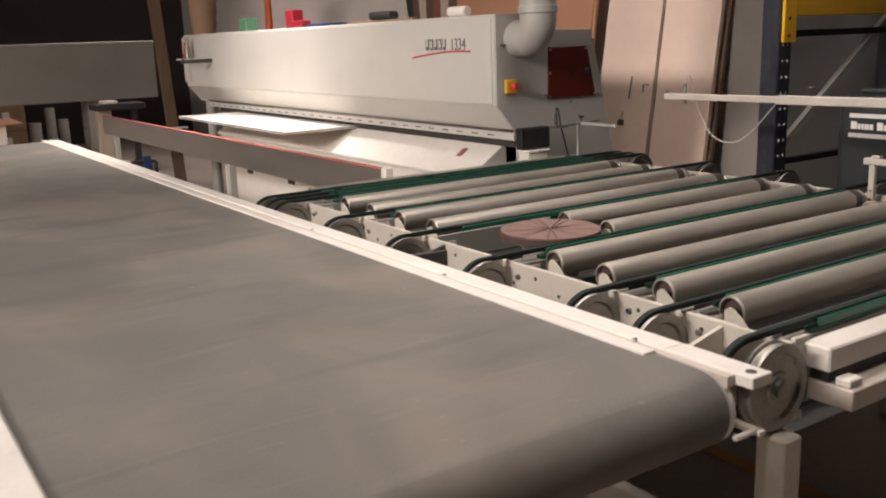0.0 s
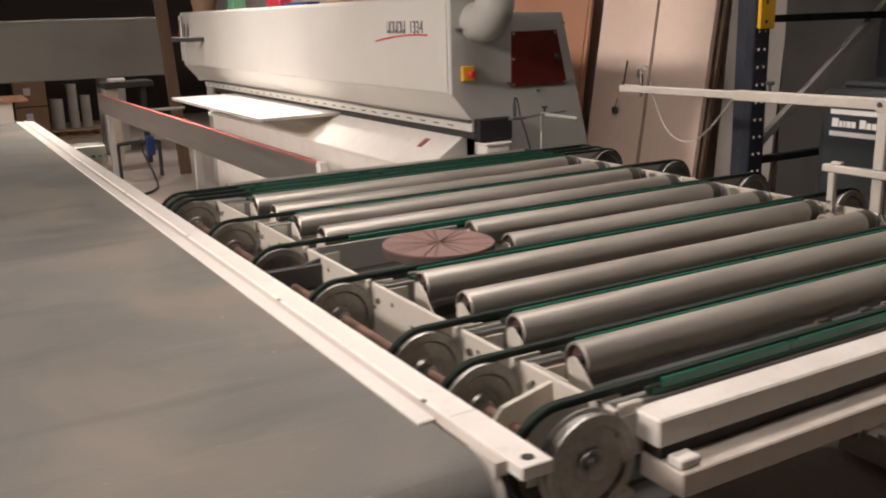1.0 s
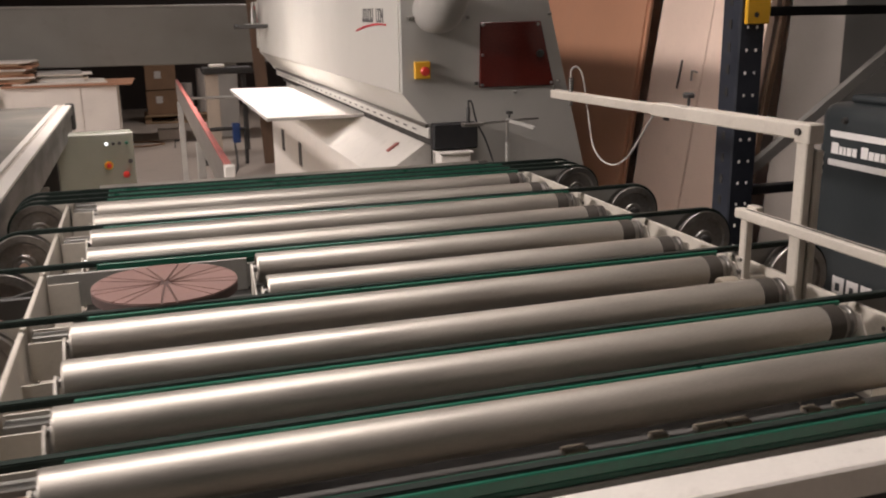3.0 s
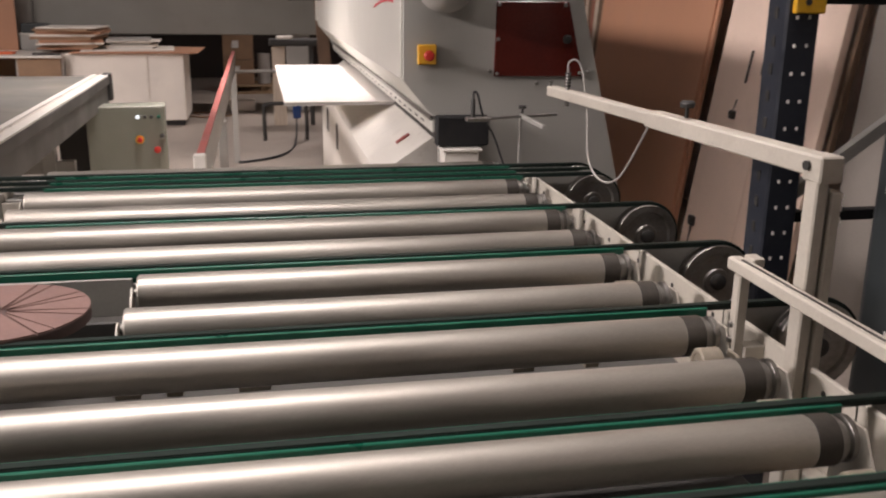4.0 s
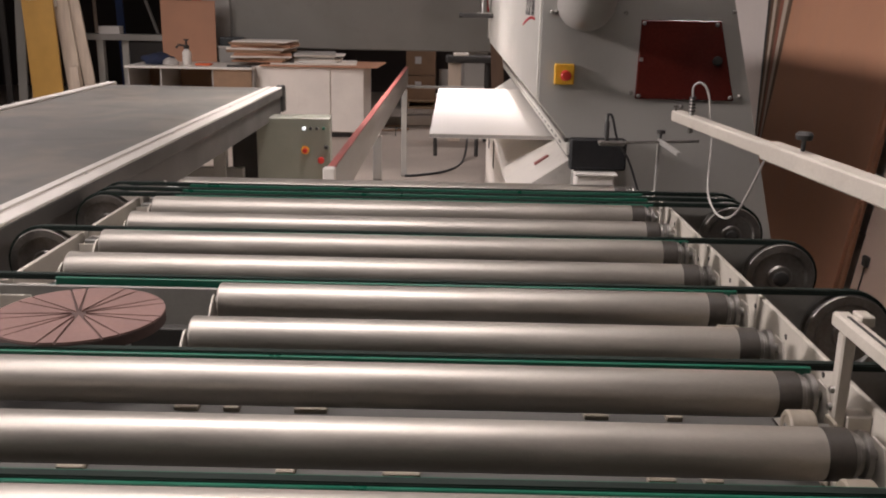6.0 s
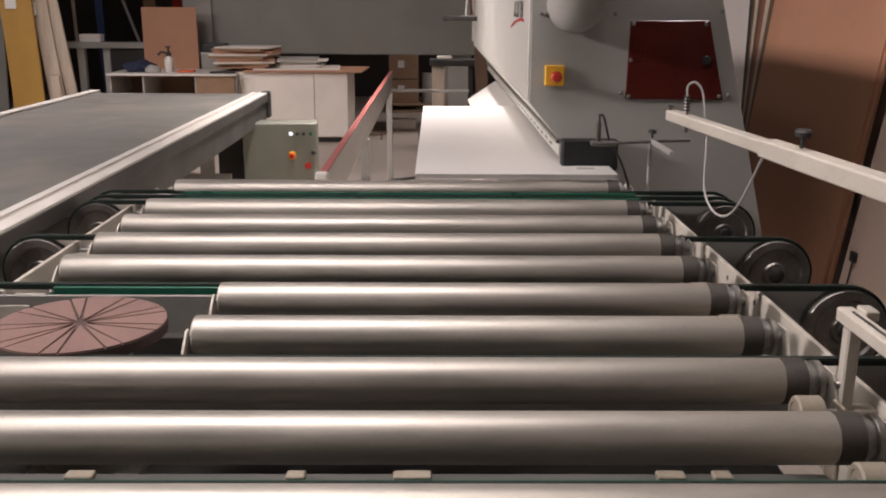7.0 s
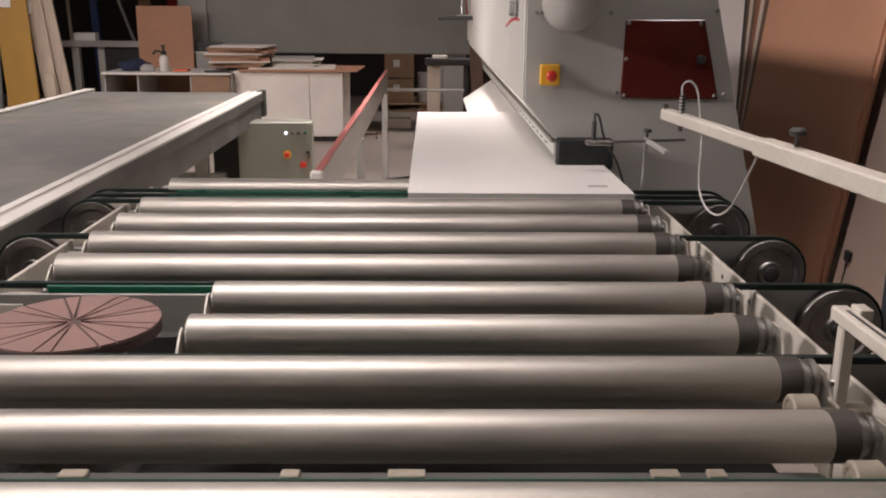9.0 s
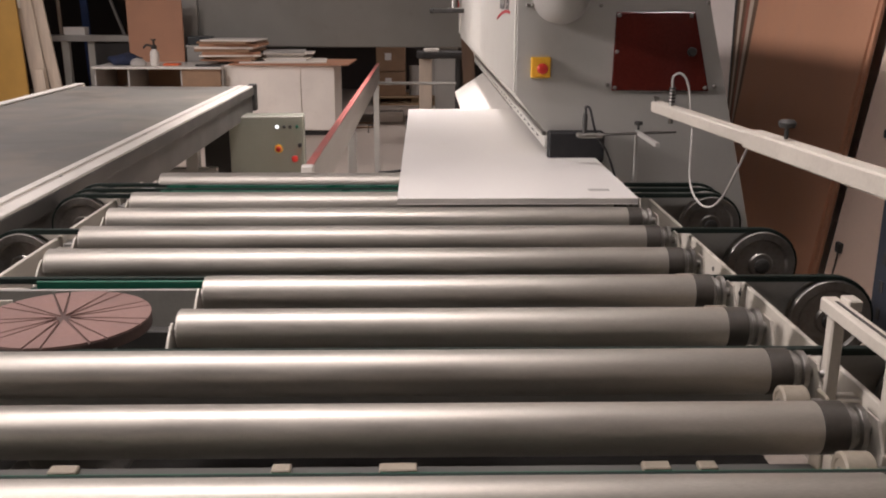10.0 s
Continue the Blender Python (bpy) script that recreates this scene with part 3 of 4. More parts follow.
            for bx, by in ((-0.06, -0.05), (-0.035, -0.02)):
                part("bolt", lathe([(z - 0.095, 0.012), (z - 0.07, 0.012), (z - 0.069, 0.006), (z - 0.045, 0.006)], "z", (bx, y + by, 0), 8), DULL, ro)
        part("end_plate", prism([(y - 0.05, z - 0.10), (y + 0.05, z - 0.10), (y + 0.05, z - 0.02), (y + 0.02, z + 0.02), (y - 0.02, z + 0.02), (y - 0.05, z - 0.03)], "x", 1.522, 1.526), CREAM, ro, "cream steel end plate")
    return t


BANK = roller_bank()


WHEELS = []


def support_wheels():
    for y in (-0.68, -0.90, -1.295, -1.515, -1.74):
        t = thing("support_wheel", 1.47, y, 0.70, "small cream plastic support wheel between rollers", "wheel", "support wheels")
        part("bracket", box(1.505, 1.512, y - 0.02, y + 0.02, 0.65, 0.865, 0.002), IVORY, t)
        part("tyre", lathe([(1.439, 0.016), (1.437, 0.018), (1.437, 0.024), (1.440, 0.027), (1.477, 0.027), (1.480, 0.024), (1.480, 0.016)], "x", (0, y, 0.850), 28), IVORY, t, "hollow cream plastic tyre", True)
        part("hub", lathe([(1.447, 0.006), (1.447, 0.0158), (1.475, 0.0158)], "x", (0, y, 0.850), 20), DARK, t, "dark recessed hub", True)
        part("axle", lathe([(1.435, 0.006), (1.51, 0.006)], "x", (0, y, 0.850), 10), DULL, t)
        WHEELS.append((t, y))


support_wheels()


def pad_table():
    cx, cy, z, R = 0.189, -0.975, 0.908, 0.160
    t = thing("turning_pad", cx, cy, 0.61, "round brown grooved turning pad on a grey drum", "turntable")
    part("drum", lathe([(0.62, 0.09), (0.86, 0.09), (0.868, 0.125), (0.882, 0.13)], "z", (cx, cy, 0), 40), MACHGREY, t, "", True)
    part("base_disc", lathe([(0.882, R - 0.004), (0.884, R), (z - 0.005, R), (z - 0.004, R - 0.001)], "z", (cx, cy, 0), 64), DARKPAD, t, "", True)
    n = 18
    gaps = [k * 2 * math.pi / n + (0.10 if k % 2 else -0.05) for k in range(n)]
    for k in range(n):
        a0, a1 = gaps[k] + 0.0, (gaps + [gaps[0] + 2 * math.pi])[k + 1]
        pts = []
        g = 0.0019
        m = (a0 + a1) / 2
        inner = max(0.014, g / math.sin((a1 - a0) / 2) + 0.006)
        steps = 6
        for q in range(steps + 1):
            a = a0 + (a1 - a0) * q / steps
            off = g / R * (1 if q == 0 else -1 if q == steps else 0)
            pts.append((cx + R * 0.998 * math.cos(a + off), cy + R * 0.998 * math.sin(a + off)))
        pts.append((cx + inner * math.cos(m), cy + inner * math.sin(m)))
        part("pad_wedge", prism(pts, "z", z - 0.004, z), PAD, t)
    part("mount_plate", box(cx - 0.11, cx + 0.11, cy - 0.12, cy + 0.12, 0.60, 0.625, 0.003), DULL, t)
    part("side_strip", box(-0.085, 0.395, -0.735, -0.728, 0.80, 0.885, 0.002), MACHGREY, t)


pad_table()

# ---------------- white guide arm and guard ----------------


def guide_arm():
    t = thing("guide_post", 1.56, -1.40, 0, "white square-tube sensor arm on an upright post", "machine arm")
    part("post", box(1.558, 1.580, -1.408, -1.372, 0.10, 1.21, 0.003), YELLOWED, t)
    part("post_groove", box(1.580, 1.587, -1.400, -1.376, 0.10, 1.19, 0), PIPE, t)
    part("post_profile", box(1.587, 1.607, -1.408, -1.372, 0.10, 1.185, 0.003), YELLOWED, t)
    for z in (1.135, 1.155, 1.175):
        part("clamp_tab", box(1.610, 1.616, -1.398, -1.388, z - 0.005, z + 0.005, 0.001), PRINT, t)
    v0, v1 = Vector((1.576, -1.385, 1.226)), Vector((1.473, -0.27, 1.226))
    d = v1 - v0
    ang = math.degrees(math.atan2(-d.x, d.y))
    m = pose(*v0, 0, 0, ang)
    part("arm", turned(box(-0.016, 0.016, 0.45, d.length, -0.0135, 0.0135, 0.003), m), YELLOWED, t, "white arm, slim end")
    part("sleeve", turned(box(-0.02, 0.02, -0.02, 0.56, -0.0175, 0.0175, 0.003), m), YELLOWED, t, "white outer sleeve")
    part("corner_block", turned(box(-0.0205, 0.024, -0.026, 0.02, -0.026, 0.0180, 0.003), m), YELLOWED, t)
    part("clamp_bolt", turned(lathe([(-0.027, 0.008), (-0.0225, 0.008)], "x", (0, 0.005, 0.0), 12), m), DARK, t)
    k = part("knob", turned(lathe([(0.02, 0.004), (0.04, 0.004), (0.041, 0.014), (0.05, 0.016), (0.055, 0.012)], "z", (0.0, 0.42, 0), 14), m), DARK, t, "black clamp knob", True)
    part("sensor", turned(lathe([(-0.03, 0.004), (-0.03, 0.0065), (0.05, 0.0065), (0.055, 0.004)], "z", (0.0, d.length - 0.105, 0), 14), m), DULL, t, "threaded sensor", True)
    for q in range(5):
        part("sensor_nut", turned(lathe([(0.022 + 0.008 * q, 0.0085), (0.026 + 0.008 * q, 0.0085)], "z", (0.0, d.length - 0.105, 0), 10), m), DARK, t)
    e = m @ Vector((0, d.length - 0.105, 0.055))
    g = m @ Vector((0, 0.57, -0.016))
    part("cable", tube([e, e + Vector((0.0, 0.0, 0.028)), e + Vector((0.018, -0.005, 0.036)), e + Vector((0.036, -0.01, 0.005)), e + Vector((0.046, -0.03, -0.10)), (1.505, -0.50, 1.075), (1.512, -0.585, 1.036), (1.522, -0.68, 1.07), g], 0.0026, 8, None, 8), CABLE, t, "looped grey sensor cable", True)
    part("tip_bolt", turned(lathe([(0.012, 0.003), (0.022, 0.003), (0.0225, 0.006), (0.028, 0.006)], "z", (-0.008, d.length - 0.012, 0), 10), m), DULL, t)


guide_arm()


def guard_bar():
    t = thing("guard_bar", 1.56, -1.5, 0.872, "low white guard bar over the roller ends", "guard rail")
    part("bar", box(1.524, 1.5515, -1.95, -1.21, 0.999, 1.023, 0.003), YELLOWED, t)
    part("bar_groove", box(1.535, 1.540, -1.95, -1.24, 1.023, 1.0242, 0), DARK, t)
    for y in (-1.245, -1.9):
        part("upright", box(1.527, 1.549, y - 0.012, y + 0.012, 0.80, 0.9985, 0.003), YELLOWED, t)
    part("foot", box(1.549, 1.590, -1.262, -1.228, 0.80, 0.86, 0.002), YELLOWED, t)
    part("foot", box(1.549, 1.590, -1.917, -1.883, 0.80, 0.86, 0.002), YELLOWED, t)
    for z in (0.90, 0.87, 0.84):
        part("bolt", lathe([(1.521, 0.005), (1.528, 0.007)], "x", (0, -1.245, z), 10), DULL, t)
    part("stop_tab", box(1.549, 1.572, -1.26, -1.225, 1.012, 1.030, 0.002), YELLOWED, t, "small white stop tab")


guard_bar()

# ---------------- panel machine ----------------
MY0, MY1 = 0.63, 5.45


def panel_machine():
    t = thing("panel_machine", 1.6, 3.0, 0, "long light grey panel processing machine with sloped hood", "machine")
    hood = part("hood", prism([(1.20, 1.165), (1.20, 1.618), (1.208, 1.626), (1.56, 1.626), (1.56, 1.02), (1.31, 1.02), (1.31, 1.036)], "y", MY0 + 0.012, MY1, 0.0), HOUSING, t, "light grey sheet-metal hood")
    part("front_skin", box(1.192, 1.200, MY0 + 0.03, 5.30, 1.17, 1.612, 0.003), HOUSING, hood)
    part("hood_ledge", prism([(1.197, 1.166), (1.203, 1.172), (1.318, 1.042), (1.312, 1.034)], "y", MY0 + 0.012, 5.3), HOUSING, hood)
    part("end_panel", prism([(1.198, 1.165), (1.198, 1.626), (1.545, 1.626), (1.545, 1.541), (1.851, 1.536), (2.019, 0.883), (2.24, 0.0), (1.33, 0.0), (1.33, 1.03), (1.305, 1.036)], "y", MY0 - 0.004, MY0 + 0.012, 0.0015), ENDSHADE, t, "end panel with sloping back edge, hood paint darkened for shade")
    # This side is never seen; dark here to keep bounce off the boards.
    part("rear_cabinet", prism([(1.56, 0.0), (1.56, 1.53), (1.845, 1.53), (2.01, 0.883), (2.23, 0.0)], "y", MY0 + 0.012, MY1), DARKSTEEL, t, "rear casing, unseen and darkened to cut bounced light")
    part("pressure_beam", box(1.305, 1.345, MY0 - 0.002, 5.2, 0.975, 1.018, 0.003), HOUSING, t, "pale slotted pressure beam")
    part("pressure_strip", box(1.298, 1.312, MY0 + 0.01, 5.2, 1.018, 1.034, 0.002), DULL, t)
    # The gap's inner shade is drawn as a dark strip.
    part("feed_gap", box(1.335, 1.36, MY0 + 0.02, 5.0, 0.935, 0.975, 0), DARK, t, "dark strip filling the shaded feed gap")
    for n in range(30):
        part("slot", box(1.3035, 1.3055, 0.8 + n * 0.147, 0.86 + n * 0.147, 0.992, 0.998, 0), DARK, t)
    bed = part("lower_body", prism([(1.365, 0.935), (1.335, 0.935), (1.12, 0.79), (1.12, 0.775), (1.16, 0.765), (1.16, 0.0), (1.365, 0.0)], "y", MY0 + 0.14, 4.55, 0.002), WHITE, t, "white lower body with sloped chute plate")
    for y in (3.1, 3.9):
        part("slot_window", box(1.156, 1.162, y, y + 0.12, 0.48, 0.64, 0.002), DARK, bed)
    part("chute_mark", prism([(1.232, 0.8685), (1.286, 0.905), (1.284, 0.908), (1.230, 0.8715)], "y", 1.02, 1.06), REDTAPE, bed, "red paint mark")
    part("seal_curtain", box(1.314, 1.512, MY0 - 0.055, MY0 - 0.004, 0.93, 1.04, 0.006), BLACK, t, "black rubber curtain")
    part("small_box", box(1.335, 1.47, MY0 - 0.085, MY0 + 0.02, 0.80, 0.915, 0.006), WHITE, t)
    part("small_lid", box(1.328, 1.48, MY0 - 0.095, MY0 + 0.0, 0.915, 0.925, 0.003), WHITE, t)
    # window
    win = part("window", prism([(1.535, 1.18), (1.540, 1.449), (1.814, 1.45), (1.881, 1.178)], "y", MY0 - 0.014, MY0 - 0.004, 0.003), ACRYLIC, t, "smoked dark red inspection window")
    for x, z in ((1.546, 1.19), (1.549, 1.438), (1.800, 1.437), (1.866, 1.19), (1.547, 1.315), (1.52, 1.20), (1.90, 1.195), (1.855, 1.48), (1.70, 1.155), (1.485, 1.47), (1.232, 1.47), (1.248, 1.47)):
        part("screw", lathe([(MY0 - 0.020, 0.004), (MY0 - 0.018, 0.007), (MY0 - 0.003, 0.007)], "y", (x, 0, z), 10), DULL, t)
    part("window_lock", lathe([(MY0 - 0.028, 0.012), (MY0 - 0.025, 0.016), (MY0 - 0.013, 0.016)], "y", (1.81, 0, 1.315), 16), DARK, t)
    # emergency stop
    st = part("switch_plate", box(1.248, 1.318, MY0 - 0.02, MY0 - 0.004, 1.224, 1.296, 0.004), YELLOW, t, "yellow emergency switch plate")
    part("stop_button", lathe([(MY0 - 0.062, 0.004), (MY0 - 0.061, 0.014), (MY0 - 0.055, 0.019), (MY0 - 0.046, 0.019), (MY0 - 0.042, 0.012), (MY0 - 0.020, 0.012)], "y", (1.285, 0, 1.258), 20), RED, st, "red mushroom button", True)
    # extraction duct: out of the end panel and up
    pts = [(1.34, MY0 - 0.004, 1.50), (1.34, 0.56, 1.50)]
    for k in range(1, 9):
        a = math.pi / 2 * k / 8
        pts.append((1.34, 0.56 - 0.10 * math.sin(a), 1.50 + 0.10 * (1 - math.cos(a))))
    pts += [(1.34, 0.46, 1.75), (1.34, 0.46, 3.4)]
    part("duct", tube(pts, 0.092, 28), PIPE, t, "grey extraction duct elbow", True)
    part("duct_collar", lathe([(1.62, 0.093), (1.625, 0.099), (1.655, 0.099), (1.66, 0.093)], "z", (1.34, 0.46, 0), 28), PIPE, t, "", True)
    # model mark: plain bars over a red swoosh, on the hood front
    y = 1.27
    for n, w in enumerate((0.032, 0.03, 0.03, 0.032, 0.028)):
        if w:
            part("mark_bar", box(1.1885, 1.1922, y - w, y, 1.452, 1.512, 0), INK, hood)
            part("mark_slot", box(1.1880, 1.1884, y - w * 0.78, y - w * 0.24, 1.462 if n % 2 else 1.470, 1.503 if n % 2 else 1.512, 0), HOUSING, hood)
        y -= (w + 0.012) if w else 0.025
    fc = bpy.data.curves.new("digits", "FONT")
    fc.body, fc.size, fc.extrude = "1334", 0.088, 0.0008
    fo = bpy.data.objects.new("digits", fc)
    db = bmesh.new()
    db.from_mesh(bpy.data.meshes.new_from_object(fo))
    bpy.data.objects.remove(fo)
    turned(db, Matrix(((0, 0, -1, 1.1908), (-0.82, 0, 0, 1.025), (0, 1, 0, 1.452), (0, 0, 0, 1))))
    part("model_number", db, INK, hood, "dark printed model number")
    sw = bmesh.new()
    for q in range(10):
        u0, u1 = q / 10, (q + 1) / 10
        def sz(u):
            return 1.405 + 0.035 * math.sin(u * 1.9)
        prism([(1.42 - 0.58 * u0, sz(u0)), (1.42 - 0.58 * u1, sz(u1)), (1.42 - 0.58 * u1, sz(u1) + 0.010), (1.42 - 0.58 * u0, sz(u0) + 0.006)], "x", 1.1885, 1.1922, 0, sw)
    part("red_swoosh", sw, INKRED, hood)
    # far-end details
    part("far_bracket", box(1.18, 1.22, 5.32, MY1, 1.2, 1.60, 0.004), HOUSING, t)
    h = part("handle_bar", box(0.95, 1.20, 4.71, 4.77, 1.38, 1.413, 0.006), DARK, t, "black clamp lever")
    part("grip", lathe([(0.925, 0.016), (0.93, 0.022), (0.955, 0.022), (0.96, 0.016)], "x", (0, 4.74, 1.3975), 14), DARK, h, "", True)


panel_machine()


def tool(name, bm, material, x, y, z, label, category):
    t = thing(name, x, y, z, label, category)
    part(name.split("_")[-1] + "_body", bm, material, t)
    return t


def machine_clutter():
    z = 1.626
    tool("green_carton", box(1.24, 1.34, 4.0, 4.14, z, z + 0.1, 0.004), GREENBOX, 1.29, 4.07, z, "small green carton on the machine hood", "box")
    tool("red_case", box(1.24, 1.33, 3.12, 3.24, z, z + 0.13, 0.006), DKRED, 1.28, 3.18, z, "red plastic case on the machine hood", "case")
    tool("red_case", box(1.22, 1.30, 2.93, 3.11, z, z + 0.05, 0.008), DKRED, 1.26, 3.02, z, "low red plastic case on the machine hood", "case")
    tool("blue_sheet", box(1.22, 1.36, 2.45, 2.85, z, z + 0.018, 0.003), BLUE, 1.29, 2.65, z, "flat blue folder on the machine hood", "folder")
    for n, (ya, yb, x, m_) in enumerate(((1.45, 2.35, 1.26, TIMBER), (1.6, 2.2, 1.33, PALE), (1.7, 2.5, 1.40, TIMBER))):
        tool("wood_stick", turned(box(-0.013, 0.013, -(yb - ya) / 2, (yb - ya) / 2, 0, 0.014, 0.002), pose(x, (ya + yb) / 2, z + 0.0, 0, 0, 2 * n - 3)), m_, x, (ya + yb) / 2, z, "loose wooden stick on the machine hood", "stick")
    tool("dark_glove", turned(box(-0.05, 0.05, -0.09, 0.09, 0, 0.05, 0.02, seg=2), pose(1.27, 1.86, z + 0.014, 0, 0, 18)), DARK, 1.27, 1.86, z, "crumpled black work glove on sticks", "glove")
    tool("paper_roll", lathe([(0.98, 0.02), (0.985, 0.028), (1.14, 0.028), (1.145, 0.02)], "y", (1.28, 0, z + 0.029), 18), PALE, 1.28, 1.06, z, "pale paper roll on the machine hood", "roll")
    t = thing("tool_holder", 1.17, 5.2, 1.40, "white tool shelf with red and grey tools", "shelf")
    part("shelf", box(1.08, 1.19, 4.95, 5.35, 1.40, 1.415, 0.003), HOUSING, t)
    part("red_tool", lathe([(1.415, 0.02), (1.43, 0.028), (1.48, 0.02), (1.56, 0.012)], "z", (1.15, 5.27, 0), 14), RED, t, "red tool", True)
    part("grey_tool", lathe([(1.415, 0.03), (1.52, 0.025), (1.54, 0.012), (1.6, 0.012)], "z", (1.13, 5.16, 0), 14), DULL, t, "", True)


machine_clutter()


def stop_stand():
    t = thing("sensor_stand", 1.6, 0.33, 0.872, "small sensor stand with a cross rod and clamp", "stand")
    part("post", box(1.588, 1.600, 0.44, 0.452, 0.60, 1.065, 0.002), PIPE, t)
    part("arm", box(1.588, 1.602, 0.17, 0.44, 1.050, 1.064, 0.002), PIPE, t)
    part("rod", tube([(1.40, 0.42, 1.05), (1.72, 0.42, 1.063)], 0.005, 8), DULL, t)
    part("knob", lathe([(1.07, 0.004), (1.085, 0.004), (1.086, 0.014), (1.097, 0.014)], "z", (1.592, 0.42, 0), 12), DARK, t, "black knob", True)
    part("head", box(1.385, 1.47, 0.39, 0.43, 1.045, 1.06, 0.003), DULL, t)
    part("sensor", lathe([(1.06, 0.008), (1.12, 0.008), (1.125, 0.005), (1.15, 0.004)], "z", (1.41, 0.41, 0), 12), DARK, t, "", True)
    part("cable", tube([(1.41, 0.41, 1.145), (1.425, 0.41, 1.14), (1.45, 0.42, 1.06), (1.50, 0.45, 0.98), (1.545, 0.46, 0.86)], 0.004, 8, None, 6), BLACKCABLE, t, "", True)


stop_stand()

# ---------------- moving board ----------------


def white_panel():
    t = thing("panel", 1.14, 0.0, 0.0, "white laminated panel leaving the machine", "panel")
    part("laminate_top", box(0.798, 1.482, 0.0, 2.15, -0.002, 0.0, 0.0005), BOARD, t)
    part("core", box(0.7985, 1.4815, 0.0005, 2.1495, -0.016, -0.0021, 0), CABLE, t, "pale edge band")
    part("laminate_bottom", box(0.798, 1.482, 0.0, 2.15, -0.018, -0.0161, 0), BOARD, t)
    part("label_mark", box(1.36, 1.42, 0.10, 0.13, 0.0, 0.0006, 0), CABLE, t)
    return t


SHEET = white_panel()

# ---------------- red guide fence ----------------


def guide_fence():
    t = thing("guide_fence", 0.469, 3.1, 0, "long steel guide fence with a red taped top edge", "fence")
    part("plate", box(0.459, 0.479, 0.545, 5.75, 0.755, 0.918, 0.003), FENCE, t, "bare steel fence plate")
    part("top_strip", box(0.455, 0.483, 0.55, 5.75, 0.916, 0.926, 0.002), REDTAPE, t, "worn red tape")
    part("end_cap", box(0.448, 0.490, 0.51, 0.553, 0.865, 0.93, 0.004), WHITE, t)
    for y in (2.55, 5.35):
        part("leg", box(0.445, 0.493, y - 0.02, y + 0.02, 0.0, 0.76, 0.003), PIPE, t)
        part("clamp_handle", tube([(0.43, y, 0.42), (0.40, y - 0.03, 0.43), (0.395, y - 0.03, 0.36)], 0.008, 8), DARK, t, "black clamp handle")
    part("stay", tube([(0.47, 5.45, 0.775), (1.16, 5.45, 0.772)], 0.014, 10), PIPE, t)


guide_fence()


def control_box():
    t = thing("control_cabinet", -0.17, 3.5, 0, "grey-green control cabinet with lamps and knobs", "control cabinet")
    m = pose(-0.17, 3.5, 0, 0, 0, 5)
    part("body", turned(box(-0.245, 0.245, -0.06, 0.14, 0.14, 0.735, 0.006), m), PANEL, t)
    part("stand", turned(box(-0.04, 0.04, 0.0, 0.08, 0.0, 0.14, 0.004), m), DULL, t)
    for n, (x, ma) in enumerate(((0.07, LAMPLIT), (0.115, DARK), (0.155, DARK), (0.20, GREEN))):
        part("pilot_lamp", turned(lathe([(-0.078, 0.005), (-0.076, 0.010), (-0.06, 0.012)], "y", (x, 0, 0.665), 14), m), ma, t, "lit white button" if n == 0 else "", True)
    k = part("switch_base", turned(lathe([(-0.07, 0.026), (-0.06, 0.028)], "y", (0.075, 0, 0.52), 20), m), YELLOW, t)
    part("switch_knob", turned(lathe([(-0.10, 0.01), (-0.098, 0.016), (-0.07, 0.018)], "y", (0.075, 0, 0.52), 16), m), RED, k, "red rotary switch", True)
    part("stop_button", turned(lathe([(-0.1, 0.012), (-0.095, 0.022), (-0.08, 0.022), (-0.06, 0.012)], "y", (0.18, 0, 0.455), 18), m), RED, t, "red stop button", True)
    part("black_button", turned(lathe([(-0.08, 0.01), (-0.06, 0.016)], "y", (0.215, 0, 0.54), 14), m), DARK, t)


control_box()


def floor_cabinet():
    t = thing("floor_cabinet", -0.53, 3.7, 0, "dark grey steel cabinet behind the conveyor leg", "cabinet")
    part("body", box(-0.625, -0.43, 3.62, 3.82, 0.02, 0.688, 0.006), DARKSTEEL, t)
    part("plinth", box(-0.615, -0.44, 3.63, 3.81, 0.0, 0.02, 0.002), DARK, t)


floor_cabinet()

# ---------------- right side: rack, compressor, leaning boards ----------------


def rack():
    t = thing("pallet_rack", 2.1, -0.35, 0, "dark blue pallet rack upright with yellow beam", "rack")
    x, y = 2.125, -0.36
    part("upright", prism([(x - 0.05, y - 0.05), (x + 0.05, y - 0.05), (x + 0.05, y + 0.05), (x - 0.05, y + 0.05)], "z", 0.0, 3.4, 0.006), RACKBLUE, t, "punched dark blue upright")
    for n in range(34):
        for dx in (-0.018, 0.018):
            part("punch_hole", box(x + dx - 0.0035, x + dx + 0.0035, y - 0.0525, y - 0.0495, 0.3 + n * 0.075, 0.310 + n * 0.075, 0), PRINT, t)
        part("punch_slot", box(x - 0.0525, x - 0.0495, y - 0.008, y + 0.008, 0.3 + n * 0.075, 0.33 + n * 0.075, 0), DARK, t)
    part("upright", box(3.05, 3.15, y - 0.05, y + 0.05, 0, 3.4, 0.006), RACKBLUE, t)
    for za, zb in ((0.91, 1.55), (2.3, 1.6)):
        part("brace", tube([(2.15, y, za), (3.05, y, zb)], 0.018, 6, None, 0, (0.03, 0.035)), PIPE, t)
    for z in (0.866, 1.48):
        part("strut", box(2.15, 3.05, y - 0.018, y + 0.018, z - 0.016, z + 0.016, 0.003), BLACK, t)
    b = part("beam", box(2.18, 3.05, -0.425, -0.385, 1.56, 1.67, 0.004), RACKYELLOW, t, "yellow load beam")
    part("beam_bracket", box(2.088, 2.18, -0.428, -0.4105, 1.44, 1.70, 0.004), RACKYELLOW, b)
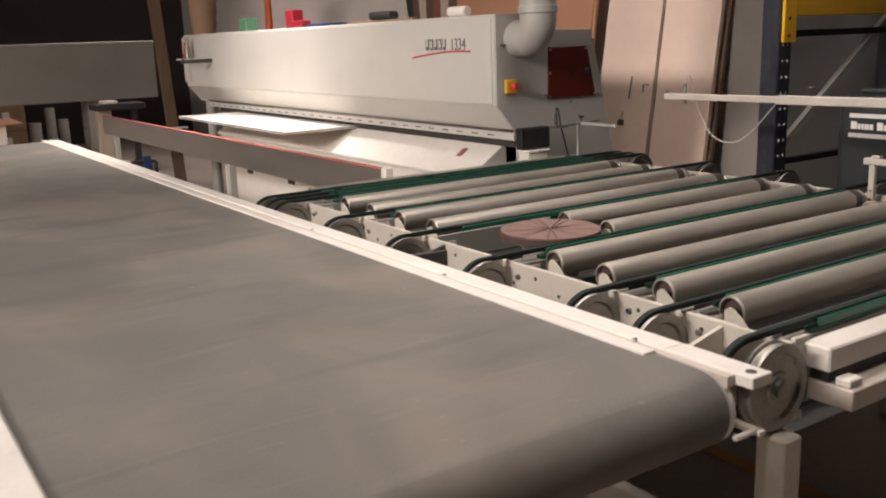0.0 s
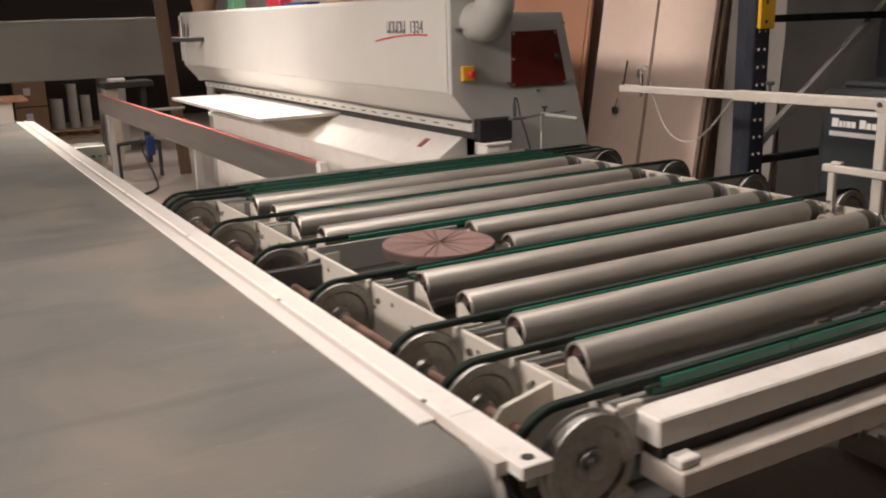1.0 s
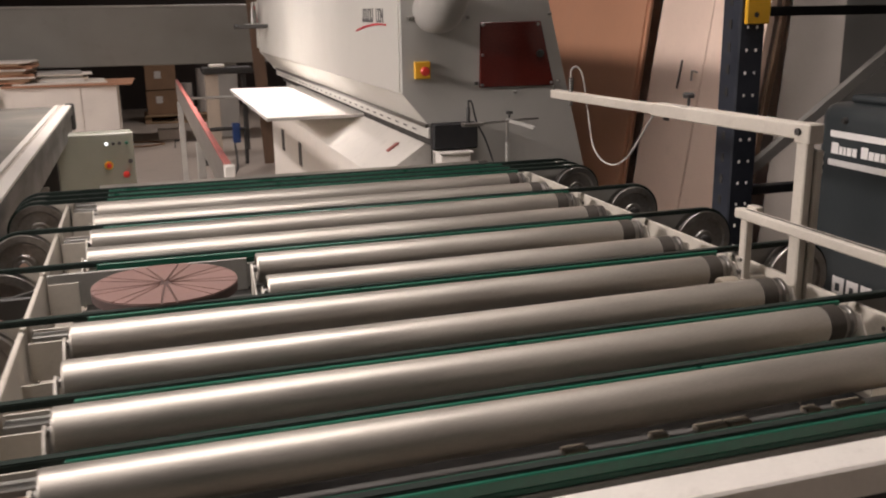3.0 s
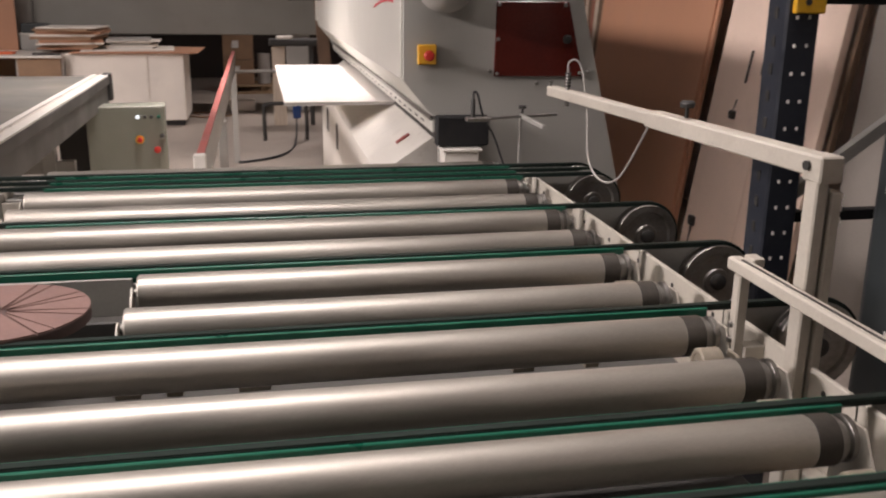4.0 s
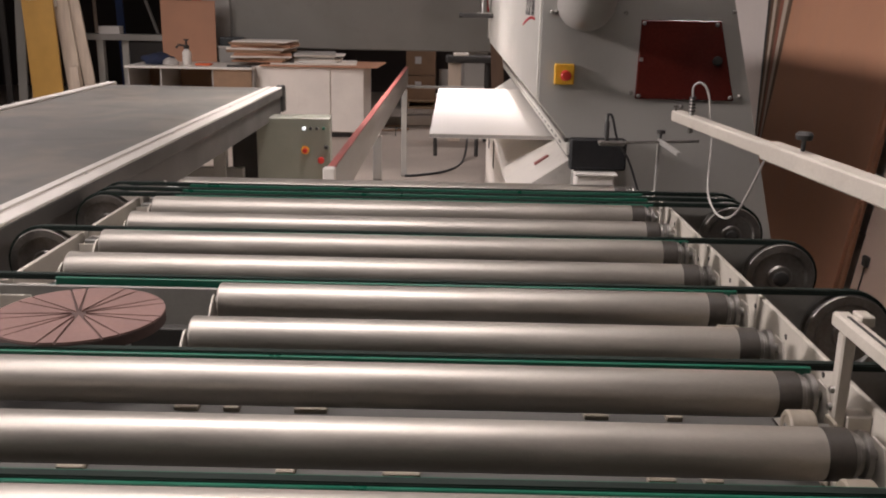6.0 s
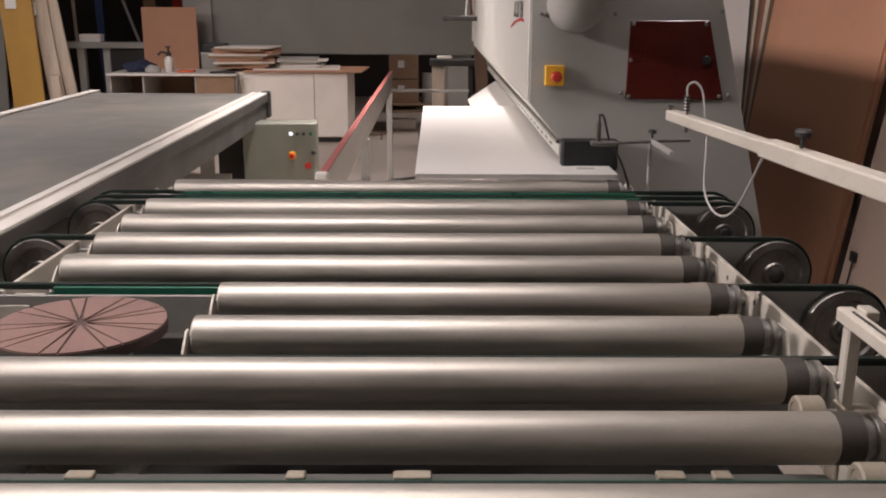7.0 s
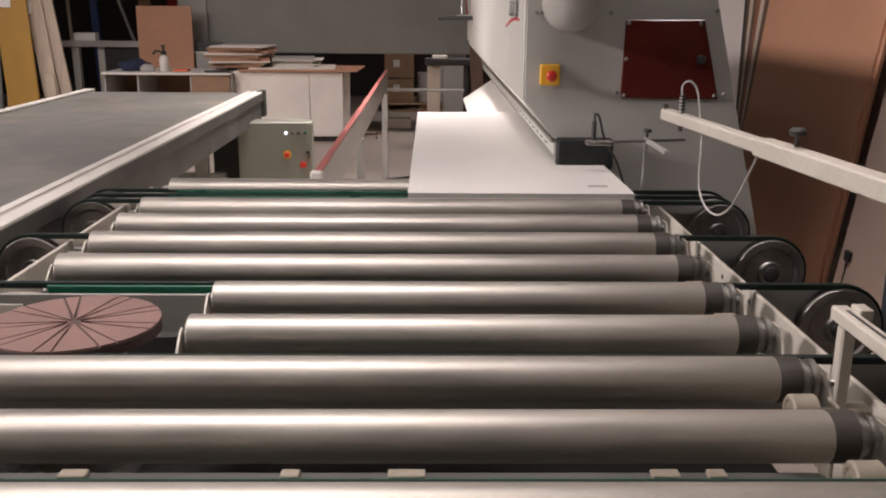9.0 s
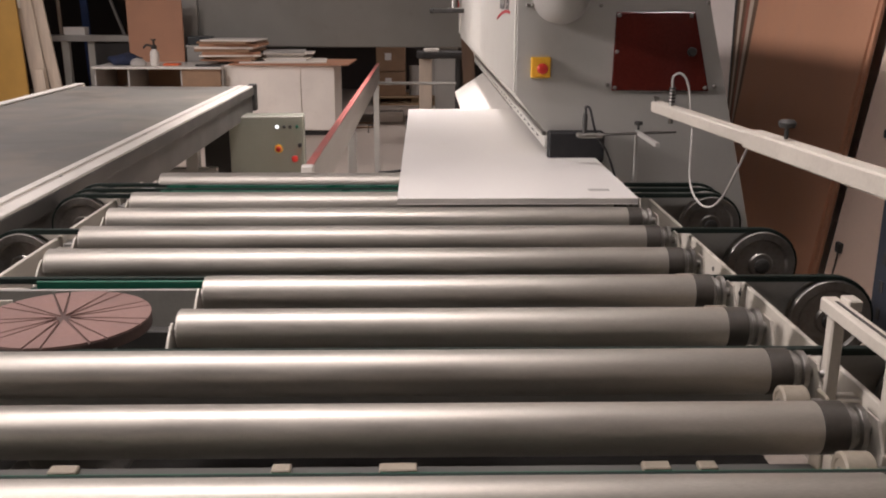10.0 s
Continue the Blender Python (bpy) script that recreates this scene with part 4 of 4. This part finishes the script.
    for z in (1.45, 1.53):
        part("bracket_hole", lathe([(-0.4295, 0.009), (-0.4275, 0.009)], "y", (2.125, 0, z + 0.02), 10), DARK, b)


rack()


def compressor():
    t = thing("compressor", 2.55, -1.05, 0, "dark grey compressor cabinet with pale lettered label", "compressor")
    x0 = 2.24
    part("cabinet", box(x0, 2.95, -1.60, -0.62, 0.05, 1.20, 0.05, seg=3), TEAL, t, "", True)
    part("plinth", box(x0 + 0.04, 2.92, -1.56, -0.66, 0.0, 0.05, 0.003), DARK, t)
    part("top_cover", box(x0 + 0.05, 2.9, -1.5, -0.7, 1.20, 1.225, 0.01), TEAL, t)
    for za, zb in ((1.095, 1.115), (1.005, 1.025)):
        part("label_stripe", box(x0 - 0.0015, x0 + 0.0005, -0.95, -0.69, za, zb, 0), PRINT, t)
    y = -0.70
    for w in (0.03, 0.014, 0.012, 0.02, 0.018, 0.0, 0.028, 0.02, 0.02, 0.018, 0.02):
        if w:
            part("label_bar", box(x0 - 0.0015, x0 + 0.0005, y - w, y, 1.043, 1.078 if w > 0.024 else 1.068, 0), PRINT, t)
        y -= (w or 0.01) + 0.004
    y = -0.76
    for w in (0.05, 0.05, 0.045, 0.0, 0.045, 0.045):
        if w:
            part("model_bar", box(x0 - 0.0015, x0 + 0.0005, y - w, y, 0.60, 0.655, 0), PRINT, t)
            part("model_slot", box(x0 - 0.0025, x0 - 0.0016, y - w * 0.66, y - w * 0.3, 0.61, 0.635, 0), TEAL, t)
        y -= (w or 0.02) + 0.012
    part("latch", lathe([(x0 - 0.012, 0.008), (x0, 0.012)], "x", (0, -0.75, 1.15), 12), DARK, t)


compressor()


def leaning(name, y0, y1, xb, xt, h, th, material, label, category="board", edge=None, skew=0.0):
    t = thing(name, xb, (y0 + y1) / 2, 0, label, category, "leaning boards")
    b = prism([(xb, 0.0), (xb + th, 0.0), (xt + th, h), (xt, h)], "y", y0, y1, 0.001)
    if skew:
        for v in b.verts:
            v.co.y += skew * v.co.z / h
    part("sheet", b, material, t)
    return t


leaning("mdf_board", 1.97, 3.66, 2.93, 3.25, 2.4, 0.019, MDF, "large brown fibreboard sheet leaning on the wall")
leaning("mdf_board", 2.0, 3.0, 2.905, 3.225, 2.25, 0.019, MDF, "brown fibreboard sheet leaning on another sheet")
# Two added dark sheets give the gaps between the boards their shade.
leaning("dark_board", 1.885, 1.955, 3.04, 3.36, 2.2, 0.03, DARK, "dark strip filling the shaded gap between the boards")
leaning("dark_board", 1.16, 1.5, 3.02, 3.38, 2.4, 0.02, DARK, "dark sheet added behind the pale panels to darken their gap")
leaning("pale_board", 1.345, 1.87, 2.93, 3.30, 2.5, 0.035, PINKPALE, "pale panel with a hanging cord and knot")
leaning("pale_board", 0.80, 1.27, 2.89, 3.25, 2.5, 0.035, PINKPALE, "pale panel leaning on the wall")
leaning("dark_board", 0.775, 0.798, 2.93, 3.29, 2.3, 0.03, POSTBROWN, "dark brown edge strip beside the pale panel")
for n in range(9):
    leaning("thin_sheet", 3.2, 3.70 + 0.085 * n, 2.965 + 0.03 * n, 3.27 + 0.03 * n, 2.3 + 0.05 * n, 0.012, (POSTBROWN, MDF, POSTBROWN, PLANKTAN, REDMDF, POSTBROWN, PLANKTAN, POSTBROWN, DARK)[n], "thin sheet standing in a fanned leaning stack", skew=0.12 * n)
leaning("grey_board", 0.36, 0.77, 3.08, 3.29, 2.5, 0.02, GREYTAN, "grey-tan panel leaning behind the rack upright")


def dark_cabinet():
    t = thing("dark_panel", 3.4, -0.9, 0, "tall dark panel filling the dark area behind the compressor", "cabinet")
    # Widened dark panel, added to cover the unlit area behind the rack.
    part("body", box(3.1, 3.7, -1.9, 0.29, 0.0, 2.6, 0.008), DARKSTEEL, t)
    for y in (-1.42, -0.85):
        part("door_gap", box(3.0985, 3.1005, y - 0.004, y + 0.004, 0.05, 2.25, 0), DARK, t)


dark_cabinet()

# ---------------- far end of the hall ----------------


def far_machine():
    t = thing("beam_saw", -1.5, 9.6, 0, "long grey machine bridge on grey legs", "machine")
    part("bridge", box(-1.775, 1.85, 8.55, 9.2, 0.92, 1.61, 0.012), MACHGREY, t, "grey painted machine bridge")
    part("bridge_lip", box(-1.775, 1.85, 8.53, 8.55, 1.59, 1.615, 0.003), PIPE, t)
    part("end_housing", box(-2.12, -1.78, 8.56, 9.2, 0.70, 1.75, 0.012), PIPE, t, "lighter grey end housing")
    for x in (-1.95, 1.16):
        part("leg", box(x - 0.14, x + 0.14, 8.75, 9.1, 0.0, 0.70 if x < 0 else 0.92, 0.006), PIPE, t)


far_machine()


def clamp_bench():
    t = thing("roller_stand", 1.05, 7.6, 0, "dark roller stand with cloths on top", "stand")
    part("top", box(0.80, 1.35, 7.4, 7.75, 0.86, 0.93, 0.02, seg=2), DARK, t)
    part("rag", box(0.88, 1.05, 7.42, 7.6, 0.93, 0.965, 0.015, seg=2), PALE, t)
    for x in (0.9, 1.25):
        w = 0.07 if x < 1 else 0.025
        part("leg", box(x - w, x + w, 7.5, 7.6, 0, 0.86, 0.004), PLANKTAN if x < 1 else DARK, t)


clamp_bench()


def pallet_goods():
    t = thing("pallet", 0.75, 10.95, 0, "wooden pallet on the floor", "pallet")
    for y in (10.65, 10.95, 11.25):
        part("deck_board", box(0.15, 1.35, y - 0.06, y + 0.06, 0.10, 0.12, 0.003), TIMBER, t)
        part("bearer", box(0.15, 1.35, y - 0.04, y + 0.04, 0.0, 0.03, 0.003), TIMBER, t)
    for x in (0.2, 0.75, 1.3):
        part("block", box(x - 0.05, x + 0.05, 10.62, 11.28, 0.03, 0.10, 0.003), TIMBER, t)
    for z in (0.12, 0.47):
        c = thing("carton", 0.42, 10.9, z, "brown cardboard carton with white label", "box", "cartons")
        part("carton_body", box(0.20, 0.62, 10.7, 11.1, z, z + 0.34, 0.006), CARD, c)
        part("label", box(0.33, 0.42, 10.697, 10.70, z + 0.16, z + 0.26, 0), PRINT, c)
    for x, h, r in ((0.76, 0.42, 0.09), (0.98, 0.62, 0.07), (1.15, 0.45, 0.07)):
        c = thing("film_roll", x, 10.9, 0.12, "upright grey roll of film", "roll", "rolls")
        part("wrap", lathe([(0.12, r), (0.12 + h, r), (0.12 + h, r * 0.4), (0.12 + h - 0.03, r * 0.35)], "z", (x, 10.9, 0), 20), CABLE, c, "", True)
    tool("wood_block", box(0.30, 0.62, 8.8, 9.0, 0.0, 0.12, 0.004), PALE, 0.46, 8.9, 0, "pale wood block on the floor", "block")


pallet_goods()


def workbench():
    t = thing("work_cabinet", -0.85, 8.0, 0, "pale cabinet with two doors and plywood top", "cabinet")
    z1 = 0.775
    part("body", box(-1.30, -0.10, 7.60, 8.45, 0.06, z1, 0.004), PALE, t)
    part("plinth", box(-1.28, -0.14, 7.65, 8.4, 0.0, 0.06, 0.002), DARK, t)
    for xa, xb in ((-0.83, -0.475), (-0.465, -0.105)):
        part("door", box(xa, xb, 7.585, 7.599, 0.07, z1 - 0.005, 0.002), PALE, t)
    s = thing("open_cabinet", -2.35, 7.9, 0, "open grey-brown shelf cabinet with white top", "cabinet")
    for x in (-2.68, -2.32, -1.75, -1.31):
        part("upright", box(x - 0.01, x + 0.01, 7.5, 8.2, 0.0, 0.74, 0.002), CABLE, s)
    part("top", box(-2.70, -1.30, 7.45, 8.25, 0.74, 0.765, 0.003), WHITE, s)
    part("back", box(-2.70, -1.30, 8.2, 8.22, 0.0, 0.74, 0), CARD, s)
    part("shelf", box(-2.67, -1.32, 7.5, 8.2, 0.35, 0.37, 0.002), CARD, s)
    part("front", box(-1.74, -1.32, 7.48, 7.498, 0.05, 0.74, 0.002), CARD, s)
    # things on top
    rnd = random.Random(4)

    def sheet(cx, cy, w, d, h, z, turn, ma, label):
        tool("ply_sheet", turned(box(-w / 2, w / 2, -d / 2, d / 2, 0, h, 0.002), pose(cx, cy, z, 0, 0, turn)), ma, cx, cy, z, label, "sheet")["group"] = "sheets on the cabinet"

    sheet(-0.58, 7.98, 1.3, 0.9, 0.016, z1 + 0.001, -2, MDF, "large plywood sheet overhanging the cabinet top")
    sheet(-0.70, 8.0, 0.95, 0.72, 0.012, z1 + 0.018, 5, PALE, "pale sheet on the cabinet top")
    z = z1 + 0.031
    for n in range(9):
        h = rnd.uniform(0.014, 0.03)
        sheet(-1.27 + rnd.uniform(-0.04, 0.05), 8.0 + rnd.uniform(-0.03, 0.03), rnd.uniform(0.55, 0.68), rnd.uniform(0.5, 0.6), h, z, rnd.uniform(-16, 16), (MDF, CARD, PALE)[n % 3], "loose brown sheet in an uneven pile")
        z += h + 0.003
    z = z1 + 0.031
    for n in range(6):
        h = rnd.uniform(0.008, 0.02)
        sheet(-0.66 + rnd.uniform(-0.04, 0.04), 8.05, rnd.uniform(0.4, 0.58), rnd.uniform(0.35, 0.5), h, z, rnd.uniform(-9, 9), (BOARD, PALE, CABLE)[n % 3], "white offcut in a low pile")
        z += h + 0.002
    b = thing("spray_bottle", -2.08, 7.7, 0.765, "white pressure spray bottle with black pump head", "bottle")
    part("flask", lathe([(0.765, 0.045), (0.775, 0.05), (0.90, 0.05), (0.93, 0.03), (0.94, 0.025)], "z", (-2.08, 7.7, 0), 20), WHITE, b, "", True)
    part("pump_head", lathe([(0.94, 0.03), (0.98, 0.03), (0.985, 0.012), (1.03, 0.012), (1.035, 0.03), (1.045, 0.03)], "z", (-2.08, 7.7, 0), 14), DARK, b, "", True)
    part("nozzle", tube([(-2.08, 7.7, 0.97), (-2.16, 7.68, 0.985), (-2.19, 7.68, 0.95)], 0.012, 8), DARK, b)
    c = thing("cloth_heap", -2.42, 7.75, 0.765, "crumpled dark navy cloth heap", "cloth")
    cb = bmesh.new()
    bmesh.ops.create_icosphere(cb, subdivisions=3, radius=1, matrix=Matrix.Translation((-2.42, 7.75, 0.81)) @ Matrix.Diagonal((0.19, 0.15, 0.085, 1)))
    for v in cb.verts:
        v.co += 0.035 * noise.noise_vector(v.co * 9)
        v.co.z = max(v.co.z, 0.767)
    part("cloth", cb, NAVY, c, "", True)
    c = thing("rag", -2.24, 7.62, 0.765, "grey crumpled rag on the cabinet", "cloth")
    cb = bmesh.new()
    bmesh.ops.create_icosphere(cb, subdivisions=3, radius=1, matrix=Matrix.Translation((-2.24, 7.62, 0.79)) @ Matrix.Diagonal((0.09, 0.07, 0.05, 1)))
    for v in cb.verts:
        v.co += 0.025 * noise.noise_vector(v.co * 14)
        v.co.z = max(v.co.z, 0.767)
    part("cloth", cb, CABLE, c, "", True)
    tool("orange_cloth", box(-1.97, -1.80, 7.6, 7.75, 0.766, 0.79, 0.01, seg=2), ORANGE, -1.88, 7.68, 0.765, "small orange cloth on the cabinet top", "cloth")
    d = thing("fibre_panel", -2.2, 8.3, 0, "upright pinkish brown fibreboard panel", "board")
    part("sheet", box(-2.52, -1.89, 8.26, 8.28, 0.0, 1.46, 0.002), MDF, d)


workbench()


def grey_bin():
    t = thing("grey_bin", -1.66, 8.72, 0, "light grey metal bin behind the cabinets", "bin")
    part("body", box(-1.87, -1.45, 8.28, 8.5, 0.0, 0.93, 0.006), PIPE, t)
    part("rim", box(-1.88, -1.44, 8.27, 8.51, 0.93, 0.95, 0.004), HOUSING, t)
    u = thing("tool_tray", -1.72, 8.4, 0.95, "blue-grey plastic tray on the bin", "tray")
    part("tray_body", box(-1.86, -1.58, 8.3, 8.48, 0.95, 1.05, 0.012, seg=2), TEAL, u)


grey_bin()


def saw_table():
    t = thing("saw_table", -3.0, 8.4, 0, "grey machine table on white legs", "table")
    part("tabletop", box(-3.5, -2.5, 8.32, 8.52, 0.99, 1.06, 0.004), PIPE, t)
    for x in (-3.3, -3.0):
        part("leg", box(x - 0.04, x + 0.04, 8.38, 8.46, 0, 0.99, 0.004), HOUSING, t)
    part("body", box(-2.95, -2.55, 8.36, 8.5, 0.0, 0.985, 0.004), DARK, t)
    tool("white_carton", box(-3.3, -3.05, 8.36, 8.5, 1.06, 1.15, 0.004), BOARD, -3.17, 8.43, 1.06, "white carton on the machine table", "box")


saw_table()


def left_boards():
    def plank(xb, y, w, lean, h, ma, label, name="plank"):
        t = thing(name, xb, y, 0, label, "plank", "planks by the wall")
        part("plank_body", prism([(xb, 0.0), (xb + w, 0.0), (xb + w + lean, h), (xb + lean, h)], "y", y, y + 0.03, 0.002), ma, t)
    plank(-3.60, 7.2, 0.33, -0.08, 2.6, OCHRE, "ochre yellow painted board standing upright", "yellow_board")
    plank(-3.24, 7.35, 0.16, -0.22, 2.3, PLANKTAN, "pale plank leaning against boards")
    plank(-3.06, 7.4, 0.12, -0.30, 2.4, PLANKTAN, "pale plank leaning against boards")
    plank(-3.2, 7.3, 0.10, -0.05, 0.75, PLANKTAN, "short pale offcut standing upright")
    for n in range(6):
        plank(-3.85 - 0.22 * n, 7.6 + 0.2 * (n % 3), 0.07 + 0.03 * (n % 2), 0.25 - 0.12 * n, 2.5, (TIMBER, MACHGREY, DARK)[n % 3], "dark strip standing among boards")
    plank(1.30, 6.4, 0.12, -0.14, 2.6, POSTBROWN, "brown timber post leaning near the machine")
    plank(-3.42, 9.4, 0.09, -0.06, 2.6, BLUE, "blue painted post standing upright")
    plank(-2.62, 9.45, 0.035, -0.80, 2.4, PIPE, "thin grey bar leaning upright")
    plank(-2.84, 9.4, 0.15, 0.0, 2.6, CARD, "brown board standing upright")
    plank(-2.46, 9.35, 0.12, 0.0, 2.6, RED, "bright red painted strip standing upright")
    plank(-3.72, 9.4, 0.035, -0.05, 2.6, PLANKTAN, "thin pale strip standing upright")
    n_ = thing("paper_note", -3.588, 7.19, 1.4, "white paper note on the ochre board", "paper")
    part("paper", box(-3.588, -3.474, 7.193, 7.198, 1.439, 1.572, 0), PRINT, n_)
    b_ = thing("socket_box", -3.424, 7.33, 1.3, "white socket box on a plank", "socket")
    part("box_body", box(-3.424, -3.326, 7.29, 7.348, 1.373, 1.509, 0.006), WHITE, b_)
    part("box_button", box(-3.370, -3.350, 7.285, 7.29, 1.423, 1.453, 0.001), DARK, b_)
    tool("black_strip", box(-1.591, -1.32, 7.49, 7.53, 0.766, 0.788, 0.003), DARK, -1.5, 7.5, 0.765, "black plastic strip on the cabinet edge", "strip")


left_boards()


def floor_clutter():
    t = thing("air_hose", 0.9, 5.2, 0, "black hose running over the floor", "hose")
    part("hose", tube([(0.48, 5.3, 0.012), (0.6, 5.35, 0.012), (0.85, 5.6, 0.012), (1.0, 6.2, 0.012), (1.05, 6.9, 0.2), (1.06, 7.0, 0.34)], 0.011, 8, None, 8), BLACKCABLE, t, "", True)
    p = thing("pipe_bracket", 0.95, 6.5, 0, "bent black pipe frame with a blue clamp", "bracket")
    part("pipe", tube([(0.72, 6.5, 0.0), (0.72, 6.5, 0.3), (0.76, 6.5, 0.36), (1.1, 6.5, 0.36), (1.13, 6.5, 0.3), (1.13, 6.5, 0.0)], 0.02, 10, None, 4), DARK, p, "", True)
    part("clamp", box(1.0, 1.08, 6.46, 6.54, 0.22, 0.42, 0.01), BLUE, p, "blue clamp")
    h = thing("floor_cable", 0.0, 8.6, 0, "thin orange cable coiled on the floor", "cable")
    part("cable", tube([(-0.15, 8.3, 0.01), (0.1, 8.2, 0.01), (0.35, 8.35, 0.01), (0.2, 8.6, 0.01), (-0.1, 8.6, 0.01)], 0.01, 8, None, 8), CARD, h, "", True)
    o = thing("orange_strip", 3.72, 9.2, 1.8, "orange painted vertical pipe on the wall", "pipe")
    part("pipe", tube([(3.70, 9.2, 1.5), (3.70, 9.2, 3.2)], 0.045, 12), ORANGE, o, "", True)
    g = thing("dust_hose", 1.45, 5.75, 1.62, "tan flexible hose end behind the machine hood", "hose")
    hb = bmesh.new()
    prof = []
    for n in range(15):
        prof.append((1.55 + 0.06 * n, 0.10 + 0.005 * n + (0.008 if n % 2 else 0.0)))
    lathe(prof, "z", (1.52, 5.75, 0), 28, hb)
    part("ribbed_hose", hb, CARD, g, "", True)
    part("cuff", lathe([(1.40, 0.105), (1.55, 0.105), (1.56, 0.11), (1.56, 0.09)], "z", (1.52, 5.75, 0), 28), PIPE, g, "grey cuff", True)
    part("stand_pipe", tube([(1.52, 5.75, 0.0), (1.52, 5.75, 1.41)], 0.05, 16), PIPE, g, "", True)
    c = thing("pallet_crate", 1.9, -1.65, 0, "low pale wooden pallet beside the table", "pallet")
    for n in range(5):
        part("slat", box(1.615, 2.2, -1.39 - 0.15 * n, -1.29 - 0.15 * n, 0.10, 0.12, 0.003), PALE, c)
    for x in (1.66, 1.9, 2.15):
        part("bearer", box(x - 0.04, x + 0.04, -1.99, -1.29, 0.0, 0.10, 0.003), PALE, c)
    k = thing("flat_carton", 2.02, -1.6, 0.12, "flat brown cardboard carton on the pallet", "box")
    part("carton_body", box(1.84, 2.19, -1.95, -1.31, 0.12, 0.21, 0.004), CARD, k)
    part("lid_seam", box(2.012, 2.018, -1.95, -1.31, 0.2102, 0.2112, 0), DARK, k)
    w = thing("hanging_cable", 1.8, -2.0, 0.3, "pair of dark cables hanging under the table", "cable")
    for x in (1.78, 1.84):
        part("cable", tube([(x, -2.0, 0.70), (x - 0.03, -2.0, 0.45), (x - 0.01, -2.0, 0.28), (x + 0.03, -2.0, 0.02)], 0.009, 8, None, 6), BLACKCABLE, w, "", True)
    k = thing("cord", 3.05, 1.61, 0.6, "dark hanging cord with a knot", "cord")
    part("knot", box(3.040, 3.066, 1.585, 1.632, 0.862, 0.905, 0.008, seg=2), DARK, k)
    part("string", tube([(3.055, 1.61, 0.905), (3.068, 1.60, 0.96)], 0.003, 6), DARK, k)
    k = thing("cord", 2.97, 1.77, 0.2, "dark knotted cord low on the pale panel", "cord")
    part("knot", box(2.952, 2.976, 1.745, 1.80, 0.26, 0.315, 0.008, seg=2), DARK, k)
    part("string", tube([(2.962, 1.775, 0.26), (2.955, 1.775, 0.20), (2.94, 1.77, 0.12)], 0.004, 6), DARK, k)



def board_hook():
    h = thing("board_hook", 3.07, 1.62, 1.2, "small dark hook on the pale panel", "hook")
    part("pin", tube([(3.078, 1.556, 1.05), (3.100, 1.545, 1.21)], 0.005, 8), DARK, h)
    part("eye", tube([(3.088, 1.43, 1.10), (3.093, 1.43, 1.155), (3.086, 1.40, 1.155), (3.084, 1.37, 1.15)], 0.005, 8), DULL, h)


board_hook()
floor_clutter()

# ---------------- what moves ----------------
LIFT = 0.023


def motions():
    z0 = LOW_Z
    rows = [(0.0, 0), (5.75, 0), (6.0, 0.3), (6.3, 0.85), (6.5, 1.0), (10.0, 1.0)]
    walk(BANK, [(t, pose(0.78, -0.9, z0 + LIFT * k)) for t, k in rows])
    for wheel, y in WHEELS:
        walk(wheel, [(t, pose(1.47, y, 0.70 + LIFT * k)) for t, k in rows])
    walk(SHEET, [(t, pose(1.14, y, z, rx)) for t, y, z, rx in PANEL_ROWS])


motions()
